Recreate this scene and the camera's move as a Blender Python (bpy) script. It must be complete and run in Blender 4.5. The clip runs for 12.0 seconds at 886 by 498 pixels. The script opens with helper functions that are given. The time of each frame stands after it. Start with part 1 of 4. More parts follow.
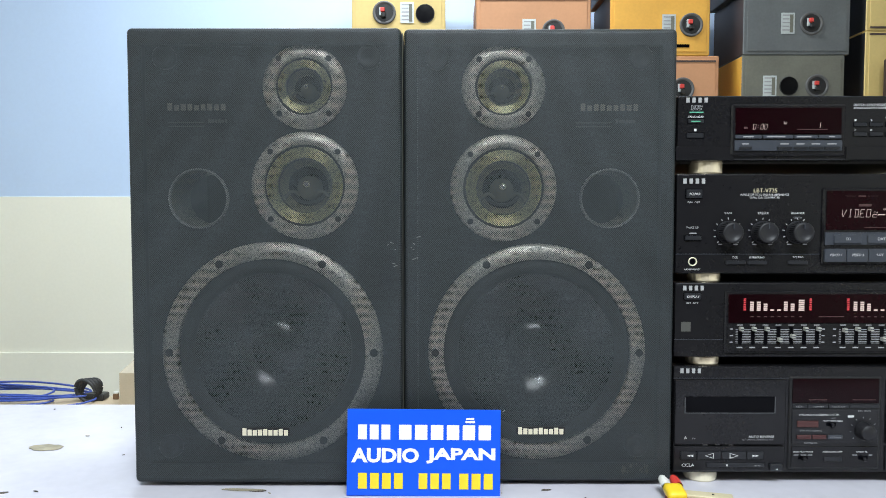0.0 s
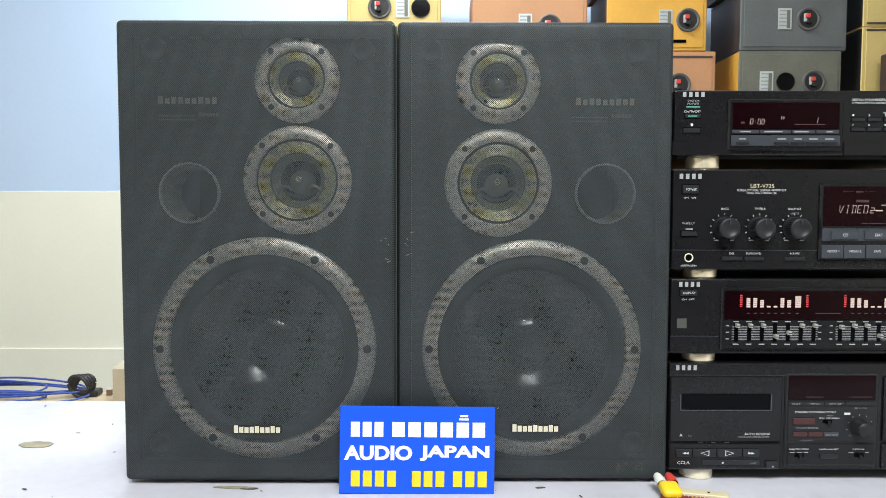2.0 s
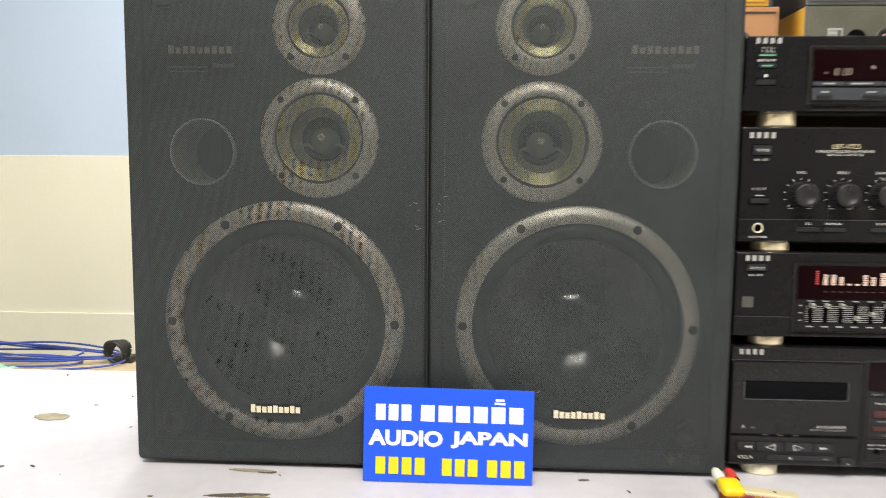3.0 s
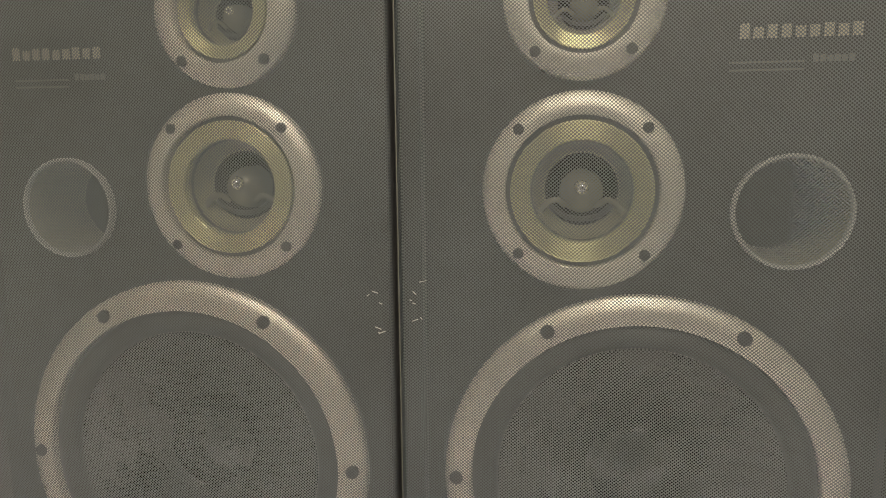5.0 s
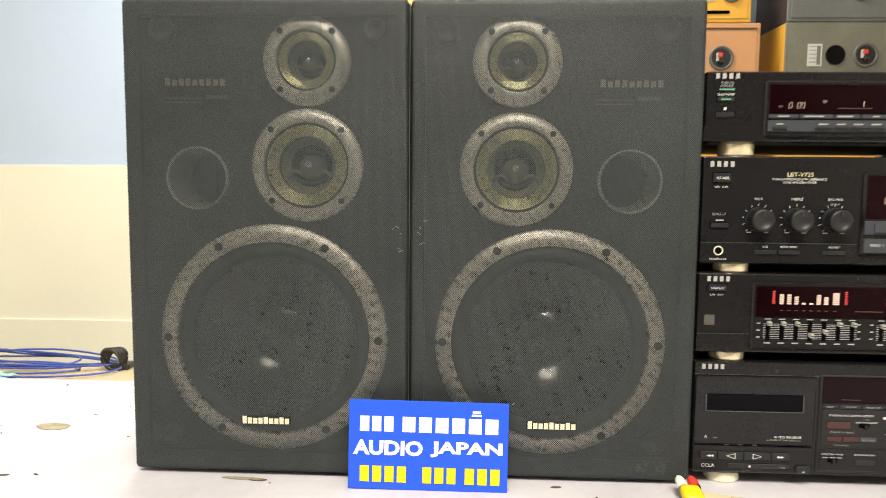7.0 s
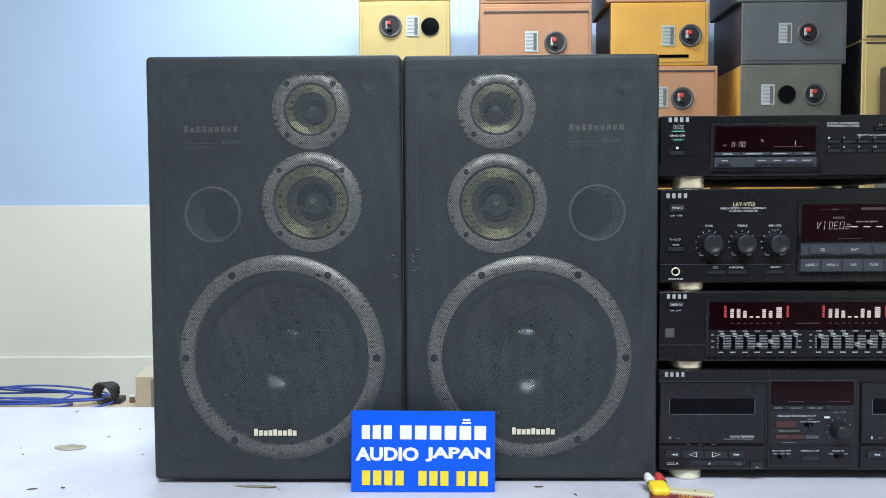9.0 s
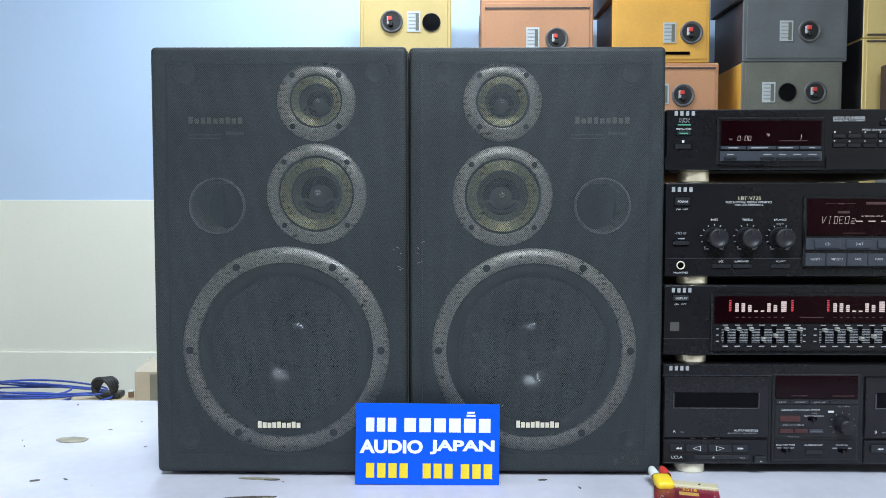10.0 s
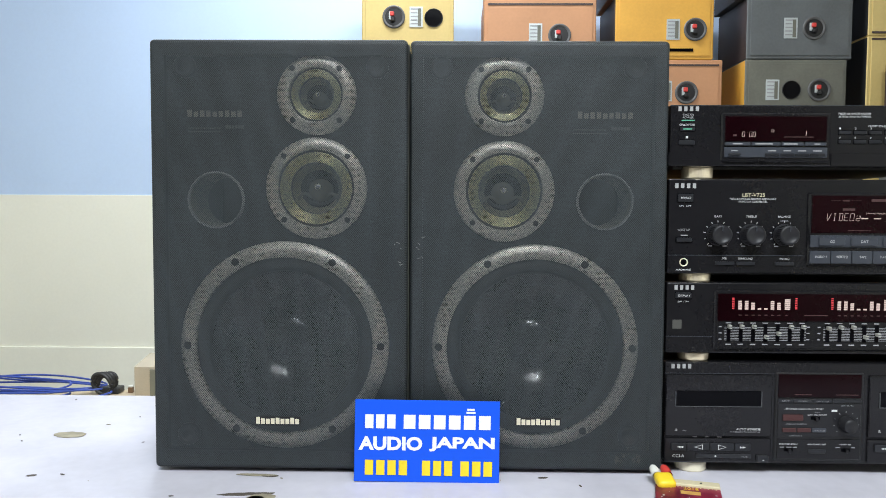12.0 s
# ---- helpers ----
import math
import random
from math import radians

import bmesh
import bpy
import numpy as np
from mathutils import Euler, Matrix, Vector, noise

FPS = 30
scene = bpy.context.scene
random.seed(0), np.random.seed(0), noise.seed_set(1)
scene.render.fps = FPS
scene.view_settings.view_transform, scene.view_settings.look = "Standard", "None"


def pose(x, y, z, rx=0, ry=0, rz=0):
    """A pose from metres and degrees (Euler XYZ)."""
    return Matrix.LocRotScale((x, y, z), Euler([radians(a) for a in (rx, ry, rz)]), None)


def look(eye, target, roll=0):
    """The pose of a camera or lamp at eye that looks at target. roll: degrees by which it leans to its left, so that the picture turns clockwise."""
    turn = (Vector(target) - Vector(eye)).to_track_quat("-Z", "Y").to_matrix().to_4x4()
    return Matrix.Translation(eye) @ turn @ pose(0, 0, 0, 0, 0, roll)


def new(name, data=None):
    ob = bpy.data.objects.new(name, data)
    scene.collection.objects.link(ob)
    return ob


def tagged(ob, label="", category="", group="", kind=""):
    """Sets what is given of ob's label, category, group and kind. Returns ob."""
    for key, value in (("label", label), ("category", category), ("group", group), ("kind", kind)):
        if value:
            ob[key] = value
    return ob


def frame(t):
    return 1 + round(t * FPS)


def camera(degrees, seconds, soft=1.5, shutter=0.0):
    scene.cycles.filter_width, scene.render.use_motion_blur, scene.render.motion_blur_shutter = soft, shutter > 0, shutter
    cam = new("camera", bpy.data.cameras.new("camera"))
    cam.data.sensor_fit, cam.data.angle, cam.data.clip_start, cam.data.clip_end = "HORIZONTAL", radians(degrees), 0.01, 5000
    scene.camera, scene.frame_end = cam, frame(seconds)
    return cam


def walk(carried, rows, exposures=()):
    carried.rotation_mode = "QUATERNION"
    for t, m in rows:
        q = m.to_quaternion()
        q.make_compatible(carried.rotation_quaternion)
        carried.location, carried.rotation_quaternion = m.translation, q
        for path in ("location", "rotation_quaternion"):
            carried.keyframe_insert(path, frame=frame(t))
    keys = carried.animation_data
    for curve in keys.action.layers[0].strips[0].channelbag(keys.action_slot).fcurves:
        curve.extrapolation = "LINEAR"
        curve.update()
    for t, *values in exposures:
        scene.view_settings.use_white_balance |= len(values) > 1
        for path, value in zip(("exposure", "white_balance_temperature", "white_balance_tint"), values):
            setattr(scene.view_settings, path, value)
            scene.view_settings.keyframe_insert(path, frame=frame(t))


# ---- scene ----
cam = camera(62.1, 12.0, soft=0.9, shutter=0.5)
PATH = [
    (0, (0.054, 0.044, 1.107), (0.049, 2.041, 1.006), 0.0),
    (0.5, (0.057, 0.044, 1.108), (0.063, 2.041, 1.01), 0.0),
    (1, (0.053, 0.046, 1.107), (0.063, 2.043, 1.007), 0.1),
    (1.5, (0.056, 0.052, 1.106), (0.063, 2.049, 0.999), 0.1),
    (2, (0.057, 0.054, 1.106), (0.062, 2.051, 0.994), 0.1),
    (2.5, (0.06, 0.07, 1.1), (0.034, 2.066, 0.962), 0.3),
    (2.7, (0.062, 0.089, 1.096), (0.013, 2.082, 0.932), 0.4),
    (4.3, (0.092, 0.462, 1.162), (-0.281, 2.406, 0.879), -0.1),
    (4.5, (0.114, 0.472, 1.175), (-0.245, 2.417, 0.877), -0.3),
    (5, (0.126, 0.483, 1.176), (-0.226, 2.429, 0.875), -0.6),
    (5.5, (0.126, 0.469, 1.176), (-0.199, 2.421, 0.881), -0.3),
    (6, (0.102, 0.397, 1.16), (-0.066, 2.362, 0.828), 0.7),
    (6.5, (0.09, 0.233, 1.12), (-0.014, 2.212, 0.849), 0.7),
    (7, (0.086, 0.095, 1.126), (-0.012, 2.083, 0.936), 0.5),
    (7.5, (0.08, 0.021, 1.129), (0.018, 2.015, 0.987), -0.5),
    (9.5, (0.067, -0.02, 1.118), (0.039, 1.978, 1.027), -0.1),
    (10, (0.061, -0.018, 1.114), (0.035, 1.98, 1.017), 0.0),
    (10.5, (0.062, -0.011, 1.11), (0.03, 1.986, 1.002), -0.1),
    (11, (0.063, -0.007, 1.109), (0.031, 1.99, 0.994), -0.1),
    (11.5, (0.062, -0.006, 1.109), (0.028, 1.99, 0.998), 0.2),
    (12, (0.062, -0.009, 1.111), (0.032, 1.988, 1.007), 0.3),
]
EXPOSURES = [
    (0, 0.05, 6600, 10), (1.0, 0.15, 6850, 11), (2.0, 0.15, 7000, 11), (2.7, 0.22, 7800, 13), (4.3, 0.36, 9600, 16), (4.5, 0.68, 9700, 16), (5.0, 0.74, 9800, 17), (5.5, 0.74, 9900, 17), (6.0, 0.72, 9700, 16),
    (6.5, 0.58, 9200, 14), (7.0, 0.44, 9100, 14), (7.7, 0.28, 8400, 13), (9.5, -0.07, 5950, 10), (10.5, 0.0, 6350, 11), (12, 0.0, 6750, 12),
]
walk(cam, [(t, look(eye, target, roll)) for t, eye, target, roll in PATH], EXPOSURES)


# ---- light: ceiling tubes of the shop, the rear one added; no daylight of note ----
world = bpy.data.worlds.new("world")
scene.world = world
world.use_nodes = True
world.node_tree.nodes["Background"].inputs[0].default_value = (0.75, 0.85, 1.0, 1)
world.node_tree.nodes["Background"].inputs[1].default_value = 0.05


def tube_light(x, y, z, sx, sy, watts, colour=(1.0, 0.98, 0.95)):
    data = bpy.data.lights.new("ceiling_tube", "AREA")
    data.shape, data.size, data.size_y, data.energy, data.color = "RECTANGLE", sx, sy, watts, colour
    ob = new("ceiling_tube", data)
    ob.matrix_world = pose(x, y, z)
    return ob


COOL = (0.90, 1.0, 1.08)
tube_light(0.10, -0.60, 2.85, 1.2, 0.26, 68, COOL)
tube_light(0.45, -1.05, 2.85, 1.2, 0.26, 58, COOL)
# unseen extra lamp, added to brighten the far wall and the stored boxes
tube_light(-0.15, 2.05, 2.85, 1.2, 0.12, 51, COOL)


# ---- materials ----
def material(name, colour, rough=0.5, metal=0.0, vary=0.15, scale=8.0, fine=220.0, bump=0.0, emit=0.0, spec=0.5, tint=None):
    """Principled, with two scales of colour variation and a fine relief."""
    m = bpy.data.materials.new(name)
    m.use_nodes = True
    nt = m.node_tree
    b = nt.nodes["Principled BSDF"]
    b.inputs["Roughness"].default_value, b.inputs["Metallic"].default_value = rough, metal
    b.inputs["Specular IOR Level"].default_value = spec
    co = nt.nodes.new("ShaderNodeTexCoord")
    big, small = nt.nodes.new("ShaderNodeTexNoise"), nt.nodes.new("ShaderNodeTexNoise")
    for n, sc in ((big, scale), (small, fine)):
        n.inputs["Scale"].default_value, n.inputs["Detail"].default_value = sc, 4
        nt.links.new(co.outputs["Object"], n.inputs["Vector"])
    mix = nt.nodes.new("ShaderNodeMath")
    mix.operation = "MULTIPLY_ADD"
    nt.links.new(small.outputs["Fac"], mix.inputs[0])
    mix.inputs[1].default_value = 0.35
    nt.links.new(big.outputs["Fac"], mix.inputs[2])
    ramp = nt.nodes.new("ShaderNodeValToRGB")
    lo = tint or tuple(c * (1 - vary) for c in colour)
    ramp.color_ramp.elements[0].position, ramp.color_ramp.elements[0].color = 0.45, (*lo, 1)
    ramp.color_ramp.elements[1].position, ramp.color_ramp.elements[1].color = 0.9, (*[min(1, c * (1 + vary * 0.6)) for c in colour], 1)
    nt.links.new(mix.outputs[0], ramp.inputs["Fac"])
    nt.links.new(ramp.outputs["Color"], b.inputs["Base Color"])
    if bump:
        bp = nt.nodes.new("ShaderNodeBump")
        bp.inputs["Strength"].default_value, bp.inputs["Distance"].default_value = bump, 0.001
        nt.links.new(small.outputs["Fac"], bp.inputs["Height"])
        nt.links.new(bp.outputs["Normal"], b.inputs["Normal"])
    if emit:
        for e in ramp.color_ramp.elements:
            e.color = [c * 0.06 for c in colour] + [1]
        b.inputs["Emission Color"].default_value, b.inputs["Emission Strength"].default_value = (*colour, 1), emit
    return m


def grille_material():
    """Perforated black steel: round holes in a staggered lattice, about 1.7 mm apart."""
    m = material("perforated_steel", (0.0435, 0.053, 0.0575), 0.48, 0.0, 0.25, 6, 60, 0.0)
    nt = m.node_tree
    b, out = nt.nodes["Principled BSDF"], nt.nodes["Material Output"]
    co = nt.nodes.new("ShaderNodeTexCoord")
    dist = []
    px, pz = 0.0026, 0.0023
    for ox, oz in ((0, 0), (px / 2, pz / 2)):
        add = nt.nodes.new("ShaderNodeVectorMath")
        add.operation = "ADD"
        add.inputs[1].default_value = (2 + ox, 0, 2 + oz)
        nt.links.new(co.outputs["Object"], add.inputs[0])
        wrap = nt.nodes.new("ShaderNodeVectorMath")
        wrap.operation = "MODULO"
        wrap.inputs[1].default_value = (px, 100, pz)
        nt.links.new(add.outputs[0], wrap.inputs[0])
        sub = nt.nodes.new("ShaderNodeVectorMath")
        sub.operation = "SUBTRACT"
        sub.inputs[1].default_value = (px / 2, 0, pz / 2)
        nt.links.new(wrap.outputs[0], sub.inputs[0])
        flat = nt.nodes.new("ShaderNodeVectorMath")
        flat.operation = "MULTIPLY"
        flat.inputs[1].default_value = (1, 0, 1)
        nt.links.new(sub.outputs[0], flat.inputs[0])
        ln = nt.nodes.new("ShaderNodeVectorMath")
        ln.operation = "LENGTH"
        nt.links.new(flat.outputs[0], ln.inputs[0])
        dist.append(ln.outputs["Value"])
    near = nt.nodes.new("ShaderNodeMath")
    near.operation = "MINIMUM"
    nt.links.new(dist[0], near.inputs[0])
    nt.links.new(dist[1], near.inputs[1])
    hole = nt.nodes.new("ShaderNodeMath")
    hole.operation = "LESS_THAN"
    hole.inputs[1].default_value = 0.00066
    nt.links.new(near.outputs[0], hole.inputs[0])
    clear, mix = nt.nodes.new("ShaderNodeBsdfTransparent"), nt.nodes.new("ShaderNodeMixShader")
    nt.links.new(hole.outputs[0], mix.inputs[0])
    nt.links.new(b.outputs[0], mix.inputs[1])
    nt.links.new(clear.outputs[0], mix.inputs[2])
    nt.links.new(mix.outputs[0], out.inputs["Surface"])
    return m


def turned(m, amount):
    """Lathe-turned metal: gloss drawn out across the circular grooves."""
    nt = m.node_tree
    b = nt.nodes["Principled BSDF"]
    b.inputs["Anisotropic"].default_value, b.inputs["Anisotropic Rotation"].default_value = amount, 0.25
    tn = nt.nodes.new("ShaderNodeTangent")
    tn.direction_type, tn.axis = "RADIAL", "Y"
    nt.links.new(tn.outputs[0], b.inputs["Tangent"])
    return m


M_GRILLE = grille_material()
M_VINYL = material("black_vinyl", (0.022, 0.023, 0.025), 0.5, 0, 0.3, 10, 400, 0.3)
M_FRAME = material("black_plastic", (0.006, 0.006, 0.007), 0.5, 0, 0.2)
M_BAFFLE = material("charcoal_baffle", (0.0095, 0.0102, 0.0108), 0.6, 0, 0.25, 12, 300, 0.3)
M_RING = material("grey_cast_frame", (0.62, 0.60, 0.53), 0.44, 0.70, 0.18, 20, 500, 0.15)
M_PORT = material("cream_port_tube", (0.14, 0.132, 0.095), 0.4, 0, 0.15)
M_PORTRIM = material("dull_grey_rim", (0.24, 0.24, 0.225), 0.45)
M_ARM = material("grey_casting", (0.17, 0.165, 0.135), 0.24, 0.35, 0.2)
M_HORN = material("olive_grey_horn", (0.28, 0.265, 0.17), 0.3, 0.3, 0.15)
M_BRASS = turned(material("pale_brass", (0.76, 0.74, 0.43), 0.28, 0.85, 0.08, 30, 400), 0.9)
M_CONE = material("black_paper_cone", (0.021, 0.0215, 0.022), 0.15, 0, 0.2, 30, 600, 0.1, spec=0.7)
M_RUBBER = material("black_rubber", (0.015, 0.015, 0.0155), 0.55, 0, 0.2)
M_SCREW = material("dark_screw", (0.02, 0.02, 0.022), 0.4, 0.5)
M_CHROME = material("grey_dome", (0.80, 0.80, 0.80), 0.16, 0.9)
M_BADGE = material("champagne_badge", (0.82, 0.76, 0.58), 0.35, 0.5)
M_FAINT = material("dull_gold_print", (0.17, 0.155, 0.115), 0.6)
M_FACE = material("black_panel", (0.0090, 0.0088, 0.0102), 0.22, 0, 0.2, 6, 300, spec=0.32)
M_FACE2 = material("charcoal_button", (0.015, 0.016, 0.019), 0.35, 0, 0.2, spec=0.35)
M_FACE3 = material("slate_button", (0.036, 0.041, 0.052), 0.33, 0, 0.15)
M_KNOB = material("matt_black_knob", (0.012, 0.012, 0.014), 0.42, 0, 0.2, spec=0.35)
M_CASE = material("black_steel_case", (0.015, 0.015, 0.016), 0.5, 0, 0.25)
M_GLASS = material("dark_red_window", (0.007, 0.001, 0.002), 0.12, 0, 0.3, 5, spec=0.12)
M_BLACKGLASS = material("black_window", (0.002, 0.002, 0.003), 0.1, 0, 0.2, spec=0.07)
M_PRINT = material("white_print", (0.62, 0.62, 0.62), 0.6)
M_BRANDPRINT = material("silver_mark", (0.34, 0.34, 0.34), 0.5)
M_RIM = material("rim_highlight_grey", (0.09, 0.095, 0.10), 0.35, 0.3)
M_DIMPRINT = material("dim_print", (0.07, 0.068, 0.06), 0.6)
M_GREYPRINT = material("grey_print", (0.30, 0.30, 0.31), 0.6)
M_GREENPRINT = material("green_print", (0.08, 0.35, 0.22), 0.6)
M_REDBUTTON = material("dark_red_button", (0.055, 0.016, 0.015), 0.4)
M_GLOW = material("lit_segment", (1.0, 0.82, 0.76), 0.5, emit=0.62)
M_GLOWRED = material("lit_red_segment", (1.0, 0.08, 0.10), 0.5, emit=0.75)
M_DIMSEG = material("unlit_segment", (0.06, 0.025, 0.025), 0.5)
M_FOOT = material("champagne_foot", (0.80, 0.69, 0.50), 0.25, 0.45, 0.12, 40)
M_CREAMFOOT = material("cream_foot", (0.78, 0.72, 0.55), 0.4, 0.1)
M_SLIDER = material("satin_slider", (0.42, 0.41, 0.37), 0.35, 0.3)
M_TABLE = material("white_table_film", (0.56, 0.55, 0.61), 0.45, 0, 0.13, 7.0, 60, 0.15)
M_BARE = material("bare_board", (0.30, 0.27, 0.19), 0.7, 0, 0.35, 40, 200, 0.3)
M_BARK = material("dark_torn_edge", (0.09, 0.075, 0.06), 0.8, 0, 0.4, 60)
M_WOOD = material("brown_wood", (0.22, 0.13, 0.07), 0.5, 0, 0.3, 12)
M_BLUEWALL = material("pale_blue_paint", (0.52, 0.66, 0.88), 0.6, 0, 0.05, 1.5, 90, 0.08)
M_CREAMWALL = material("cream_paint", (0.86, 0.85, 0.74), 0.55, 0, 0.05, 1.5, 90, 0.08)
M_SIDEWALL = material("dull_cream_paint", (0.80, 0.78, 0.68), 0.6, 0, 0.06, 1.5, 90, 0.08)
M_DARKWALL = material("dark_unseen_wall", (0.06, 0.05, 0.045), 0.7)
M_SCUFF = material("pale_scuff", (0.24, 0.24, 0.225), 0.7)
M_WORN = material("worn_steel", (0.062, 0.062, 0.054), 0.6)
M_EDGE = material("raw_board_edge", (0.11, 0.11, 0.095), 0.7)
M_PEG = material("grey_peg", (0.020, 0.020, 0.022), 0.45)
M_WHITE = material("white_ceiling", (0.8, 0.8, 0.8), 0.7, 0, 0.04, 2)
M_FLOOR = material("grey_floor_tile", (0.36, 0.34, 0.31), 0.35, 0, 0.15, 3)
M_BENCH = material("tan_bench", (0.62, 0.50, 0.34), 0.5, 0, 0.15, 5)
M_YELLOWBOX = material("pale_yellow_veneer", (0.60, 0.45, 0.17), 0.55, 0, 0.12, 5, 120, 0.1)
M_TERRA = material("terracotta_veneer", (0.48, 0.235, 0.115), 0.55, 0, 0.12, 5, 120, 0.1)
M_ORANGE = material("orange_veneer", (0.66, 0.34, 0.05), 0.5, 0, 0.14, 5, 120, 0.1)
M_SLATE = material("slate_grey_vinyl", (0.106, 0.115, 0.118), 0.6, 0, 0.25, 6, 150, 0.15)
M_OLIVE = material("grey_olive_vinyl", (0.135, 0.135, 0.108), 0.6, 0, 0.25, 6, 150, 0.15)
M_DARKSIDE = material("dark_brown_veneer", (0.055, 0.035, 0.03), 0.5, 0, 0.3, 8)
M_CUP = material("grey_terminal_cup", (0.095, 0.095, 0.095), 0.45)
M_RED = material("red_plastic", (0.62, 0.05, 0.04), 0.4)
M_YELLOW = material("yellow_plastic", (0.85, 0.60, 0.03), 0.4)
M_WHITEPL = material("white_plastic", (0.8, 0.8, 0.74), 0.4)
M_LABEL = material("silver_label", (0.48, 0.52, 0.52), 0.35, 0.2)
M_BLUE = material("blue_acrylic", (0.006, 0.088, 0.70), 0.35, 0, 0.05, 5, spec=0.2)
M_SIGNWHITE = material("sign_white", (0.80, 0.82, 0.86), 0.5)
M_SIGNYELLOW = material("sign_yellow", (0.85, 0.62, 0.02), 0.5)
M_CABLE = material("blue_cable", (0.045, 0.09, 0.40), 0.4)
M_BLACKCABLE = material("black_cable", (0.02, 0.02, 0.02), 0.4)
M_BEIGE = material("beige_carton", (0.52, 0.45, 0.34), 0.7, 0, 0.15)
M_GREYGREEN = material("grey_green_plastic", (0.20, 0.20, 0.155), 0.6)
M_GREENCLOTH = material("mint_cloth", (0.35, 0.62, 0.50), 0.8, 0, 0.2, 20)
M_CARD = material("crimson_card", (0.20, 0.012, 0.035), 0.35, 0, 0.6, 30, 120)
M_GOLD = material("gold_print", (0.75, 0.45, 0.12), 0.4, 0.3)
M_CREAM = material("cream_board", (0.62, 0.55, 0.36), 0.6)


# ---- makers ----
def part(name, bm, mat, parent=None, label="", smooth=False):
    me = bpy.data.meshes.new(name)
    bm.to_mesh(me)
    bm.free()
    for m in (mat if isinstance(mat, (list, tuple)) else [mat]):
        me.materials.append(m)
    if smooth:
        me.polygons.foreach_set("use_smooth", [True] * len(me.polygons))
    ob = new(name, me)
    ob.parent = parent
    if label:
        ob["label"] = label
    return ob


def rbox(x0, x1, y0, y1, z0, z1, bevel=0.0, segs=2):
    bm = bmesh.new()
    bmesh.ops.create_cube(bm, size=1, matrix=Matrix.Translation(((x0 + x1) / 2, (y0 + y1) / 2, (z0 + z1) / 2)) @ Matrix.Diagonal((x1 - x0, y1 - y0, z1 - z0, 1)))
    if bevel:
        bmesh.ops.bevel(bm, geom=bm.edges[:], offset=bevel, segments=segs, affect="EDGES", profile=0.5)
    return bm


def lathe(profile, segs=64, cx=0, cy=0, cz=0, axis="y", bm=None):
    """Turns (radius, depth) pairs round an axis through the centre."""
    bm = bm or bmesh.new()
    rings = []
    for r, d in profile:
        if r < 1e-6:
            rings.append([bm.verts.new((cx, cy + d, cz) if axis == "y" else (cx, cy, cz + d))])
            continue
        row = []
        for i in range(segs):
            a = 2 * math.pi * i / segs
            c, s = r * math.cos(a), r * math.sin(a)
            row.append(bm.verts.new((cx + c, cy + d, cz + s) if axis == "y" else (cx + c, cy + s, cz + d)))
        rings.append(row)
    for a, b in zip(rings, rings[1:]):
        for i in range(segs):
            j = (i + 1) % segs
            quad = [a[i % len(a)], a[j % len(a)], b[j % len(b)], b[i % len(b)]]
            uniq = []
            for v in quad:
                if v not in uniq:
                    uniq.append(v)
            if len(uniq) > 2:
                bm.faces.new(uniq)
    bmesh.ops.recalc_face_normals(bm, faces=bm.faces[:])
    return bm


def cyl(r, d0, d1, cx=0, cy=0, cz=0, axis="y", segs=24, bevel=0.0):
    b = min(bevel, r * 0.4)
    prof = [(0, d0), (r - b, d0), (r, d0 + b), (r, d1 - b), (r - b, d1), (0, d1)] if b else [(0, d0), (r, d0), (r, d1), (0, d1)]
    return lathe(prof, segs, cx, cy, cz, axis)


def tube(points, radius, steps=6, sides=8):
    """A round cable through points, smoothed."""
    pts = [Vector(p) for p in points]
    ps = []
    for i in range(len(pts) - 1):
        a, b, c, d = pts[max(i - 1, 0)], pts[i], pts[i + 1], pts[min(i + 2, len(pts) - 1)]
        for k in range(steps):
            t = k / steps
            ps.append(0.5 * (2 * b + (c - a) * t + (2 * a - 5 * b + 4 * c - d) * t * t + (3 * b - a - 3 * c + d) * t ** 3))
    ps.append(pts[-1])
    bm = bmesh.new()
    rows = []
    for i, p in enumerate(ps):
        t = (ps[min(i + 1, len(ps) - 1)] - ps[max(i - 1, 0)]).normalized()
        u = t.cross(Vector((0, 0, 1)))
        u = u.normalized() if u.length > 1e-4 else Vector((1, 0, 0))
        v = t.cross(u)
        rows.append([bm.verts.new(p + radius * (math.cos(2 * math.pi * k / sides) * u + math.sin(2 * math.pi * k / sides) * v)) for k in range(sides)])
    for a, b in zip(rows, rows[1:]):
        for k in range(sides):
            bm.faces.new((a[k], a[(k + 1) % sides], b[(k + 1) % sides], b[k]))
    bm.faces.new(rows[0])
    bm.faces.new(rows[-1])
    bmesh.ops.recalc_face_normals(bm, faces=bm.faces[:])
    return bm


